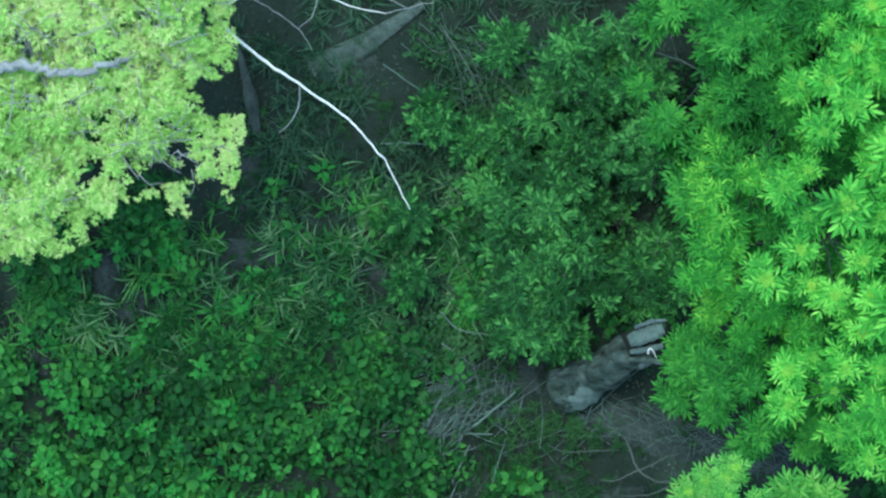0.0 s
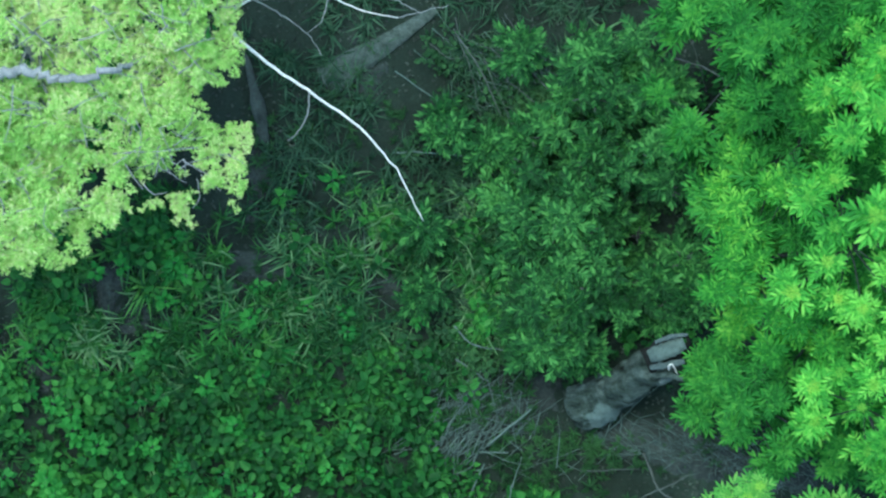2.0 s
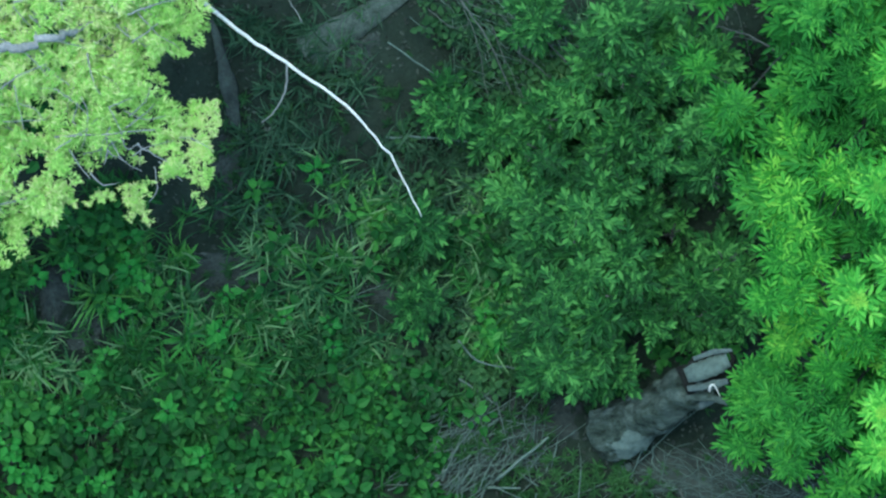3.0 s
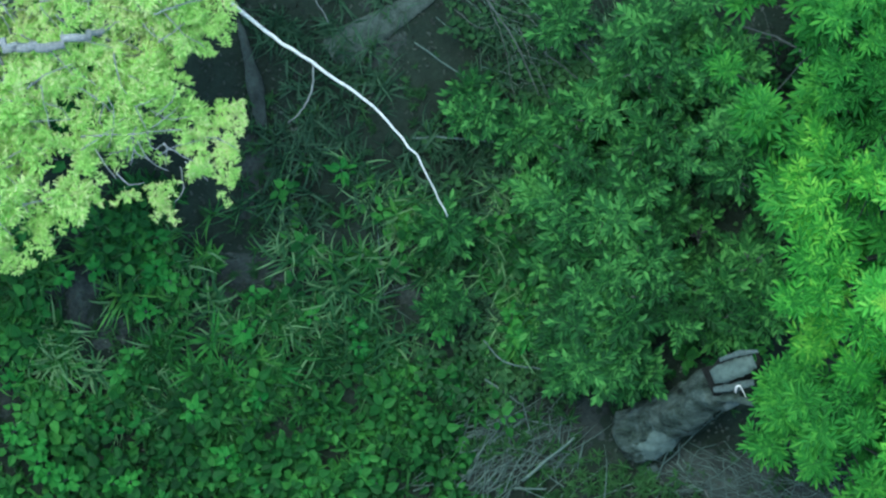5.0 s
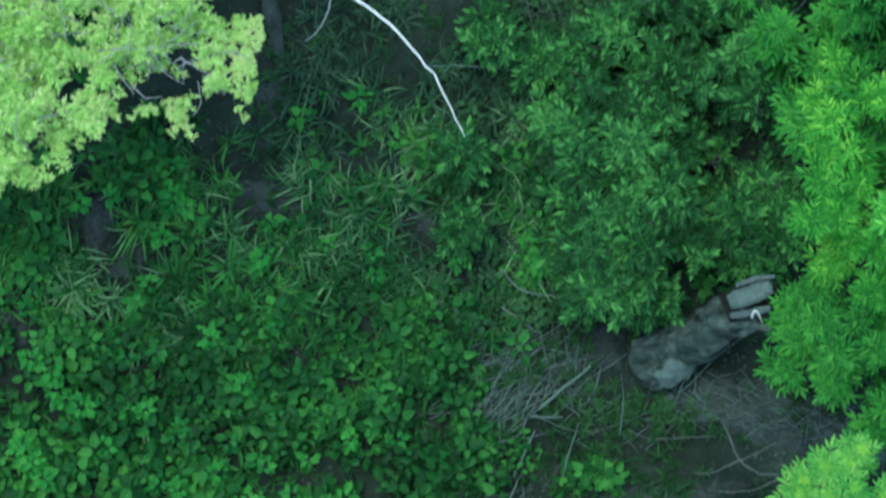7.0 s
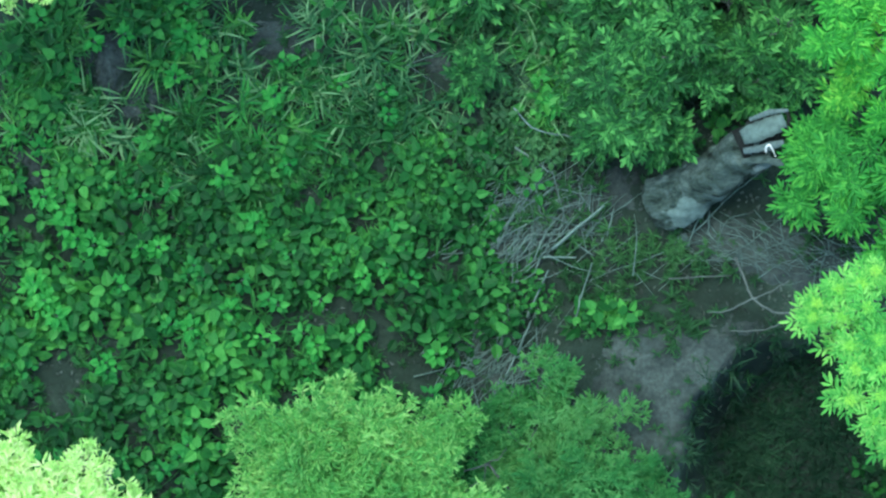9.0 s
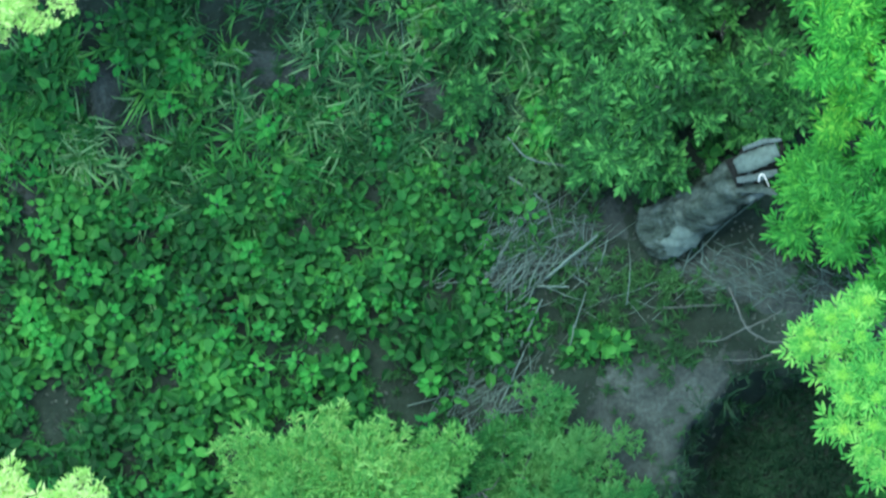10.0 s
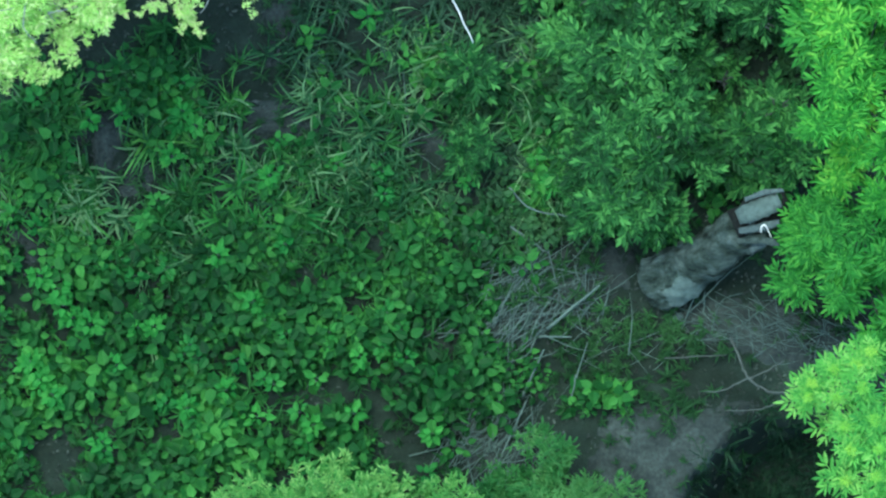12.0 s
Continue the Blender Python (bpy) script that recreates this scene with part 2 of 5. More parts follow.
def thing(name, place, label, category, group="", kind=""):
    """An empty base that carries the parts of one thing."""
    ob = new(name)
    ob.empty_display_size = 0.05
    ob.location = place
    return tagged(ob, label, category, group, kind)


def under(ob, parent):
    """Puts a part that was built in the place's own coordinates under its thing."""
    ob.parent = parent
    ob.matrix_parent_inverse = Matrix.Translation(parent.location).inverted()
    return ob


# ---- leaf sprays ----
LEAFLET = leaf_shape(0.108, 0.031, (0.3, 0.7), (0.95, 0.85), 0.16, 0.16)
LEAFLET_SHORT = leaf_shape(0.064, 0.025, (0.3, 0.68), (0.95, 0.85), 0.16, 0.18)
SMALL_LEAF = leaf_shape(0.046, 0.0145, (0.3, 0.65), (0.9, 0.9), 0.2, 0.25)
FINE_LEAF = leaf_shape(0.041, 0.0115, (0.3, 0.65), (0.9, 0.9), 0.2, 0.25)
OVAL_LEAF = leaf_shape(0.082, 0.058, (0.24, 0.6), (0.95, 0.82), 0.13, 0.2)


def pinnate(leaflet, pairs, pitch, splay, stalk):
    """A compound leaf along +y: pairs of leaflets on a thin stalk and one at its end."""
    pieces = []
    for i in range(pairs):
        y = stalk + pitch * i
        z = -0.9 * y * y
        k = 0.82 + 0.18 * math.sin(math.pi * (i + 1) / (pairs + 1))
        for s in (-1, 1):
            a = s * (splay - 0.16 * i) + rng.normal(0, 0.1)
            t = turns(np.array([a]), np.array([rng.normal(0.1, 0.16)]), np.array([rng.normal(0, 0.2)]))
            pieces.append(scatter(leaflet, [(0, y, z)], t, [k * rng.uniform(0.88, 1.08)]))
    y = stalk + pitch * (pairs - 0.6)
    pieces.append(scatter(leaflet, [(0, y, -0.9 * y * y)], turns(np.array([rng.normal(0, 0.1)]), np.array([-0.15]), np.array([0.0])), [1.0]))
    w = 0.0025
    ys = np.linspace(0, y, 4)
    v = np.array([(s * w, q, -0.9 * q * q + 0.001) for q in ys for s in (-1, 1)])
    f = np.array([(2 * i, 2 * i + 1, 2 * i + 3, 2 * i + 2) for i in range(3)])
    pieces.append((v, f))
    return joined(pieces)


def rosette(leaflet, outer, inner, pairs, pitch, splay, stalk):
    """Compound leaves round the end of a twig: a flat outer whorl and a steeper, smaller inner one."""
    pieces = []
    start = rng.uniform(0, 6.28)
    for i in range(outer + inner):
        p = pinnate(leaflet, pairs, pitch, splay, stalk)
        deep = i >= outer
        yaw = start + i * 2 * math.pi / (inner if deep else outer) + rng.normal(0, 0.18) + 0.4 * deep
        tilt = rng.uniform(0.5, 0.9) if deep else rng.uniform(0.0, 0.35)
        size = rng.uniform(0.5, 0.72) if deep else rng.uniform(0.85, 1.1)
        pieces.append(scatter(p, [(0, 0, rng.uniform(0, 0.02) + 0.02 * deep)], turns(np.array([yaw]), np.array([tilt]), np.array([rng.normal(0, 0.18)])), [size]))
    return joined(pieces)


def spray(leaf, side_twigs, reach, each):
    """A thin twig along +y with side twigs that end in tufts of small leaves."""
    pieces = []
    w = 0.0022
    for j in range(side_twigs + 1):
        y0 = reach * (0.25 + 0.75 * j / side_twigs) * 0.85
        a = 0.0 if j == side_twigs else rng.choice([-1.0, 1.0]) * rng.uniform(0.5, 1.1)
        k = reach * rng.uniform(0.3, 0.5) * (1.15 - 0.5 * j / side_twigs)
        d = np.array((-math.sin(a), math.cos(a), rng.normal(0, 0.25)))
        o = np.array((0, y0, -0.7 * y0 * y0))
        s_ = np.clip(rng.beta(2.2, 1.2, each), 0.1, 1.0)
        at = o + d * (s_ * k)[:, None] + rng.normal(0, 0.008, (each, 3))
        t = turns(a + rng.normal(0, 0.9, each), rng.normal(0.05, 0.4, each), rng.normal(0, 0.45, each))
        pieces.append(scatter(leaf, at, t, rng.uniform(0.65, 1.3, each)))
        e, n_ = o + d * k, np.array((d[1], -d[0], 0)) * w
        pieces.append((np.array([o - n_, o + n_, e + n_ * 0.5, e - n_ * 0.5]), np.array([(0, 1, 2, 3)])))
    ys = np.linspace(0, reach * 0.85, 5)
    v = np.array([(q * w, y, -0.7 * y * y) for y in ys for q in (-1, 1)])
    pieces.append((v, np.array([(2 * i, 2 * i + 1, 2 * i + 3, 2 * i + 2) for i in range(4)])))
    return joined(pieces)


ROSETTES = [rosette(LEAFLET, int(rng.integers(6, 8)), 3, 3, 0.046, 1.0, 0.03) for _ in range(7)]
SHRUB_ROSETTES = [rosette(LEAFLET_SHORT, int(rng.integers(5, 7)), 3, 4, 0.030, 1.05, 0.025) for _ in range(7)]
SPRAYS = [spray(SMALL_LEAF, 5, 0.16, 10) for _ in range(8)]
FINE_SPRAYS = [spray(FINE_LEAF, 6, 0.2, 12) for _ in range(8)]


def inside(x, y, outline):
    """Which places lie inside a closed outline."""
    hit = np.zeros(x.shape, bool)
    for (ax, ay), (bx, by) in zip(outline, outline[1:] + outline[:1]):
        if ay != by:
            hit ^= ((ay > y) != (by > y)) & (x < (bx - ax) * (y - ay) / (by - ay) + ax)
    return hit


def rim_distance(x, y, outline):
    """How far places lie from an outline: positive inside."""
    best = np.full(x.shape, 9.0)
    for (ax, ay), (bx, by) in zip(outline, outline[1:] + outline[:1]):
        s = np.clip(((x - ax) * (bx - ax) + (y - ay) * (by - ay)) / ((bx - ax) ** 2 + (by - ay) ** 2 + 1e-9), 0, 1)
        best = np.minimum(best, np.hypot(x - ax - s * (bx - ax), y - ay - s * (by - ay)))
    return np.where(inside(x, y, outline), best, -best)


def fill(outline, gap, z, layers, depth, lumps=0.15, grain=2.4, thin=(), inset=0.07, gaps=0.0, rim=0.0):
    """Jittered places all over a crown's outline, in lumpy layers; thin: spots (x, y, radius) where few leaves grow."""
    xs, ys = zip(*outline)
    pts = []
    for layer in range(layers):
        x, y = np.meshgrid(np.arange(min(xs), max(xs), gap), np.arange(min(ys), max(ys), gap))
        x, y = (x + rng.normal(0, gap * 0.4, x.shape)).ravel(), (y + rng.normal(0, gap * 0.4, y.shape)).ravel()
        d = rim_distance(x, y, outline)
        keep = d > inset * rng.uniform(0.2, 1.6, d.shape)
        if gaps:
            keep &= np.array([noise.noise(Vector((p * 6.5, q * 6.5, 5.3))) + 0.6 * noise.noise(Vector((p * 15, q * 15, 1.3))) for p, q in zip(x, y)]) > gaps + rim * np.clip(1 - d / 0.3, 0, 1) - 0.75 * rng.uniform(0, 1, x.shape) ** 2
        for cx, cy, r in thin:
            keep &= (np.hypot(x - cx, y - cy) > r) | (rng.uniform(0, 1, d.shape) < 0.12)
        x, y, d = x[keep], y[keep], d[keep]
        swell = np.array([noise.noise(Vector((p * grain, q * grain, 2.7))) for p, q in zip(x, y)])
        h = z + lumps * swell + 0.25 * np.minimum(d, 0.3) - layer * depth + rng.normal(0, 0.03, x.shape)
        pts.append(np.stack([x, y, h, rng.uniform(0, 6.28, x.shape)], 1))
    return np.concatenate(pts)


CLEAR = [(1.84, 1.34, 0.06), (1.84, 1.12, 0.09), (1.84, 0.92, 0.08), (2.30, 0.78, 0.05), (2.28, -0.33, 0.05), (2.17, -0.45, 0.06), (1.86, -0.45, 0.04), (2.26, -0.79, 0.05), (2.59, -1.33, 0.08), (1.62, 0.36, 0.11), (1.54, 0.43, 0.08), (0.90, 1.08, 0.08), (1.24, 0.18, 0.06)]


def open_sky(pts):
    """Leaves out places over the openings between crowns."""
    keep = np.ones(len(pts), bool)
    for x, y, r in CLEAR:
        keep &= np.hypot(pts[:, 0] - x * (1 - pts[:, 2] / 45), pts[:, 1] - y) > r + 0.06
    return pts[keep]


def spread(lobes, gap, layers, depth, edge=1.0, dome=0.6):
    """Even, jittered places inside rounded lobes (x, y, radius, z): domes of several layers."""
    pts = []
    for x, y, r, z in lobes:
        n = max(3, int(2.2 * (r / gap) ** 2))
        for layer in range(layers):
            a, q = rng.uniform(0, 2 * math.pi, n), np.sqrt(rng.uniform(0, 1, n)) * r * edge
            h = z - dome * q * q / max(r, 0.05) - layer * depth + rng.normal(0, 0.1, n)
            pts.append(np.stack([x + q * np.cos(a), y + q * np.sin(a), h, a], 1))
    pts = np.concatenate(pts)
    keep, cells = [], {}
    for i in rng.permutation(len(pts)):
        c = tuple(np.floor(pts[i, :3] / (gap, gap, max(depth, gap) * 0.8)).astype(int))
        if cells.get(c, 0) < 2:
            cells[c] = cells.get(c, 0) + 1
            keep.append(i)
    return open_sky(pts[np.array(keep)])


SHARED = {}


def shared_mesh(name, template, mat):
    """One mesh for all clusters of a kind."""
    key = (id(template[0]), mat.name)
    if key not in SHARED:
        ob = link(name, *template, mat)
        SHARED[key] = ob.data
        bpy.data.objects.remove(ob)
    return SHARED[key]


def foliage(name, templates, pts, mat, parent, size=(0.85, 1.15), lean=0.35, outward=0.0, singles=40):
    """Leaf clusters at the places: the topmost ones each a part, the ones below them joined."""
    k = len(pts)
    pts = pts[np.argsort(-pts[:, 2])]
    pick = rng.integers(0, len(templates), k)
    yaw = pts[:, 3] - math.pi / 2 + rng.normal(0, outward, k) if outward else rng.uniform(0, 2 * math.pi, k)
    turn = turns(yaw, rng.normal(0, lean, k), rng.normal(0, lean, k))
    scale = rng.uniform(*size, k)
    for i in range(min(singles, k)):
        ob = new(name, shared_mesh(name, templates[pick[i]], mat))
        m = Matrix([list(r) for r in turn[i] * scale[i]]).to_4x4()
        m.translation = Vector(pts[i, :3]) - parent.location
        ob.parent = parent
        ob.matrix_basis = m
    pieces = []
    for j, tpl in enumerate(templates):
        rest = np.flatnonzero((pick == j) & (np.arange(k) >= singles))
        if len(rest):
            pieces.append(scatter(tpl, pts[rest, :3], turn[rest], scale[rest]))
    if pieces:
        v, f = joined(pieces)
        tagged(under(link("inner_leaves", v, f, mat), parent), kind="stuff")


def tree(label, base, top, lobes, limb_mat, templates, leaf_mat, gap, layers, depth, twigs=3, trunk_r=0.09, size=(0.85, 1.15), outward=0.0, lean=0.35, category="tree", rise=0.0, edge=0.85, dome=0.6, crown=None):
    """A trunk, limbs that reach out to the lobes of the crown, twigs, and the crown's leaves."""
    t = thing("tree", base, label, category)
    b, top = np.array(base), np.array(top)
    under(bar("trunk", [b - (0, 0, 0.1), b + (top - b) * 0.5 + (0.08, -0.05, 0), top], trunk_r, trunk_r * 0.55, limb_mat, None, 10, 0.01), t)
    for k, (x, y, r, z) in enumerate(lobes):
        end = np.array((x, y, z - 0.18))
        s = b + (top - b) * rng.uniform(0.55, 1.0)
        mid = s * 0.5 + end * 0.5 + np.array((rng.normal(0, 0.1), rng.normal(0, 0.1), 0.05))
        limb = under(bar("limb", [s, mid, end], trunk_r * 0.35, 0.008, limb_mat, None, 6, 0.008), t)
        for w in range(twigs):
            a, q = 6.283 * (w + rng.uniform(0, 0.8)) / twigs, r * rng.uniform(0.5, 0.95)
            e = np.array((x + q * math.cos(a), y + q * math.sin(a), z - 0.3 * q - 0.03 + rise))
            under(bar("twig", [end, (end + e) / 2 + (rng.normal(0, 0.03), rng.normal(0, 0.03), 0.04), e], 0.006, 0.002, limb_mat, None, 5, 0.006, "", 3), limb)
    pts = spread(lobes, gap, layers, depth, edge, dome) if crown is None else crown
    foliage("leafy_shoot", templates, pts, leaf_mat, t, size, lean, outward, 300)
    return t


def shoots(t, base, top, groups, limb_mat, leaf_mat, young=None, below=3):
    """Boughs of a tree: a limb to each group of shoots (x, y, z, radius), a twig and a whorl of leaves for each, more leaves under them."""
    b, top = np.array(base), np.array(top)
    lower = []
    for group in groups:
        g = np.array(group)
        c = g[:, :3].mean(0) - (0, 0, 0.4)
        s = b + (top - b) * rng.uniform(0.6, 1.0)
        limb = under(bar("limb", [s, (s + c) / 2 + (0, 0, 0.08), c], 0.03, 0.014, limb_mat, None, 6, 0.008), t)
        for x, y, z, r in group:
            e = np.array((x, y, z - 0.02))
            under(bar("twig", [c, (c + e) / 2 - (0, 0, 0.08), e], 0.008, 0.003, limb_mat, None, 5, 0.004, "", 3), limb)
            size = max(0.5, r / 0.285) * rng.uniform(0.95, 1.05)
            for mat, name, k, up in ((leaf_mat, "leafy_shoot", size, 0.0), (young, "young_shoot", size * 0.34, 0.06)):
                if mat:
                    ob = new(name, shared_mesh(name, ROSETTES[int(rng.integers(0, len(ROSETTES)))], mat))
                    turn = turns(np.array([rng.uniform(0, 6.28)]), np.array([rng.normal(0, 0.12)]), np.array([rng.normal(0, 0.12)]))[0]
                    m = Matrix([list(q) for q in turn * k]).to_4x4()
                    m.translation = Vector((x, y, z + up)) - t.location
                    ob.parent = t
                    ob.matrix_basis = m
            for j in range(below):
                a, q = rng.uniform(0, 6.28), r * rng.uniform(0.05, 0.5)
                lower.append((x + q * math.cos(a), y + q * math.sin(a), z - rng.uniform(0.2, 0.55), a))
    if lower:
        foliage("leafy_shoot", ROSETTES, open_sky(np.array(lower)), leaf_mat, t, (0.6, 0.75), 0.25, 0, 40)


# ---- ground ----
def soft_sum(x, y, spots):
    """How far places lie inside rounded spots (x, y, rx, ry): 1 in the middle, 0 outside."""
    out = np.zeros_like(x)
    for cx, cy, rx, ry in spots:
        d = ((x - cx) / rx) ** 2 + ((y - cy) / ry) ** 2
        out = np.maximum(out, np.clip(1.6 - 1.3 * d, 0, 1))
    return out


BANK = [(0.95, -2.06, 0.66, 0.45), (0.77, -2.45, 0.56, 0.42)]
HOLLOW = [(1.80, -2.58, 0.76, 0.75), (2.42, -2.44, 0.70, 0.70)]


def ground_height(x, y):
    h = 0.03 * np.sin(1.7 * x + 0.6) * np.cos(1.3 * y) + 0.02 * np.sin(4.1 * x - 2.2 * y)
    h = h + 0.22 * soft_sum(x, y, BANK) 
    for cx, cy, rx, ry in HOLLOW:
        h = np.minimum(h, 0.2 - 1.0 * np.clip(1.6 * (1.05 - ((x - cx) / rx) ** 2 - ((y - cy) / ry) ** 2 + 0.10 * np.sin(7 * x + 2 * y) * np.cos(9 * y) + 0.06 * np.sin(23 * x) * np.cos(19 * y + 5 * x)), 0, 1))
    return h


axis = np.concatenate([-np.geomspace(6, 400, 16)[::-1], np.linspace(-5.9, 5.9, 260), np.geomspace(6, 400, 16)])
gx, gy = np.meshgrid(axis, axis)
near = np.clip((7 - np.hypot(gx, gy)) / 2, 0, 1)
gz = ground_height(gx, gy) * near + rng.normal(0, 0.006, gx.shape) * near
n = len(axis)
i = np.arange(n - 1)
a = (i[:, None] * n + i[None]).ravel()
ground = link("ground", np.stack([gx.ravel(), gy.ravel(), gz.ravel()], 1), np.stack([a, a + 1, a + n + 1, a + n], 1), SOIL, smooth=True)
tagged(ground, "dark damp woodland soil with bare patches", "ground", kind="structure")


def on_ground(p, lift=0.0):
    x, y = np.asarray(p, float).T[:2]
    return np.stack([x, y, ground_height(x, y) + lift], 1)


def cover(spots, count, bare=(), clump=0.0, grain=2.6):
    """Random places inside the spots, off the bare ones, drawn together into clumps."""
    out = []
    while sum(map(len, out)) < count:
        x, y = rng.uniform(-5.6, 5.2, 5000), rng.uniform(-5.4, 4.4, 5000)
        d = soft_sum(x, y, spots)
        if bare:
            d = d * (1 - soft_sum(x, y, bare))
        if clump:
            drift = np.array([noise.noise(Vector((p * grain, q * grain, 3.1))) + 0.5 * noise.noise(Vector((p * grain * 2.7, q * grain * 2.7, 8.4))) for p, q in zip(x, y)])
            d = d * np.clip(0.55 + clump * drift, 0.02, 1)
        k = rng.uniform(0, 1, 5000) < d
        out.append(np.stack([x[k], y[k]], 1))
    return np.concatenate(out)[:count]


# Patches of dry pale soil: a low bank and a scuffed strip.
def dirt_patch(label, spots, lift):
    (x0, y0, rx, ry) = spots
    g = np.linspace(-1, 1, 48)
    x, y = np.meshgrid(g, g)
    d = np.hypot(x, y)
    edge = 0.6 + np.array([0.45 * noise.noise(Vector((p * 2.3 + x0, q * 2.3, 1.7))) + 0.35 * noise.noise(Vector((p * 6.0 + x0, q * 6.0, 4.2))) for p, q in zip(x.ravel(), y.ravel())]).reshape(x.shape)
    px, py = x0 + rx * x, y0 + ry * y
    pz = ground_height(px, py) + lift * np.clip((edge - d) * 4, -1, 1) + rng.normal(0, 0.004, x.shape)
    pz = np.where(ground_height(px, py) < -0.1, pz - 0.08, pz)
    pz = np.where(d > 0.97, pz - 0.1, pz)
    m = len(g)
    i = np.arange(m - 1)
    a = (i[:, None] * m + i[None]).ravel()
    ob = link("dirt_mound", np.stack([px.ravel(), py.ravel(), pz.ravel()], 1), np.stack([a, a + 1, a + m + 1, a + m], 1), DRY_SOIL, smooth=True)
    return tagged(ob, label, "soil", kind="structure")


def dirt_area(label, outline, lift):
    """Bare soil inside an outline with a frayed edge, a little proud of the ground."""
    xs, ys = zip(*outline)
    x, y = np.meshgrid(np.arange(min(xs) - 0.12, max(xs) + 0.12, 0.022), np.arange(min(ys) - 0.12, max(ys) + 0.12, 0.022))
    fray = np.array([0.09 * noise.noise(Vector((p * 5, q * 5, 1.7))) + 0.06 * noise.noise(Vector((p * 17, q * 17, 4.2))) for p, q in zip(x.ravel(), y.ravel())]).reshape(x.shape)
    d = rim_distance(x, y, outline) + fray
    g = ground_height(x, y)
    lumps = np.array([0.012 * noise.noise(Vector((p * 12, q * 12, 7.7))) for p, q in zip(x.ravel(), y.ravel())]).reshape(x.shape)
    z = g + lift * np.clip(d * 14, -1.5, 1) + lumps + rng.normal(0, 0.003, x.shape)
    z = np.where((g < -0.1) | (d < -0.1), z - 0.1, z)
    rows, cols = x.shape
    a = (np.arange(rows - 1)[:, None] * cols + np.arange(cols - 1)[None]).ravel()
    ob = link("dirt_mound", np.stack([x.ravel(), y.ravel(), z.ravel()], 1), np.stack([a, a + 1, a + cols + 1, a + cols], 1), DRY_SOIL, smooth=True)
    return tagged(ob, label, "soil", kind="structure")


dirt_area("pale dry scuffed soil of a low bank", [(0.60, -1.92), (0.94, -1.77), (1.46, -1.78), (1.36, -2.02), (1.22, -2.2), (1.06, -2.44), (0.99, -2.69), (0.73, -2.62), (0.46, -2.26), (0.54, -2.05)], 0.03)
dirt_area("pale dry soil strip under dead stalks", [(1.02, -1.25), (1.19, -1.12), (1.5, -1.13), (1.80, -1.24), (2.10, -1.32), (2.45, -1.42), (2.75, -1.62), (2.50, -1.72), (2.15, -1.62), (1.71, -1.53), (1.36, -1.47)], 0.03)
dirt_area("pale dry soil between dead stalks", [(-0.28, -1.33), (-0.04, -1.02), (0.31, -0.81), (0.66, -0.88), (0.73, -1.05), (0.49, -1.26), (0.17, -1.37), (-0.04, -1.44)], 0.015)
dirt_area("pale dry soil between dead stalks", [(-0.38, -2.17), (-0.28, -1.89), (-0.1, -1.86), (0.04, -2.03), (-0.03, -2.31), (-0.14, -2.38)], 0.015)
for spot in [(-0.69, 1.36, 0.21, 0.32), (-1.43, 0.52, 0.21, 0.32), (-0.48, -0.18, 0.21, 0.14), (-1.53, -0.04, 0.42, 0.14)] + [(-2.53, -0.19, 0.24, 0.35), (-2.33, -0.40, 0.26, 0.16), (-1.48, -0.08, 0.42, 0.19), (-2.98, -0.80, 0.21, 0.19), (-2.42, -1.20, 0.28, 0.10)]:
    dirt_patch("scuffed grey soil between grass tufts", spot, 0.012)

# ---- low plants ----
BARE = [(-0.48, 1.19, 0.46, 0.39), (-0.59, 1.43, 0.28, 0.21), (-1.46, 0.73, 0.19, 0.46), (-1.64, 0.24, 0.14, 0.09), (-1.04, 0.45, 0.18, 0.18), (-0.09, -0.32, 0.21, 0.18), (0.15, 1.47, 0.28, 0.21), (-1.09, 0.84, 0.21, 0.21), (-0.90, 0.47, 0.21, 0.16), (-1.32, 0.28, 0.19, 0.14), (-0.55, 0.77, 0.21, 0.28), (-0.76, 0.24, 0.18, 0.11)]
BARE += [(-2.30, -0.45, 0.26, 0.17), (-2.53, -0.15, 0.17, 0.22), (-1.45, -0.08, 0.36, 0.14), (-2.75, -0.65, 0.18, 0.09), (-2.95, -0.80, 0.16, 0.10)]
BARE += [(-2.45, -1.83, 0.14, 0.12), (-2.83, -2.08, 0.16, 0.12), (-0.73, -2.03, 0.17, 0.12), (-2.20, -1.97, 0.10, 0.09), (-2.65, -2.50, 0.11, 0.09), (-1.64, -2.05, 0.07, 0.07), (-0.80, -1.70, 0.16, 0.12), (-0.52, -1.96, 0.16, 0.12), (-2.94, -1.24, 0.12, 0.10), (-2.21, -0.47, 0.16, 0.12), (-2.73, -0.68, 0.14, 0.09), (1.10, -2.00, 0.35, 0.25), (1.00, -2.35, 0.20, 0.26)]
BARE += [(-2.53, -0.19, 0.17, 0.28), (-2.33, -0.40, 0.19, 0.12), (-2.10, -0.36, 0.12, 0.16), (-1.48, -0.08, 0.33, 0.14), (-2.98, -0.80, 0.16, 0.14), (-2.42, -1.20, 0.21, 0.08), (-3.05, -1.01, 0.12, 0.12), (-2.80, -2.15, 0.21, 0.24), (-0.84, -1.75, 0.16, 0.14), (-0.61, -2.07, 0.16, 0.21), (-0.50, -0.21, 0.21, 0.24), (-1.78, -1.48, 0.10, 0.10), (0.17, -1.19, 0.38, 0.28), (0.95, -2.03, 0.52, 0.38), (1.68, -1.36, 0.63, 0.21), (-0.17, -2.03, 0.24, 0.21), (0.98, -1.01, 0.24, 0.21), (1.36, -0.73, 0.28, 0.21)]
GAPS = BARE
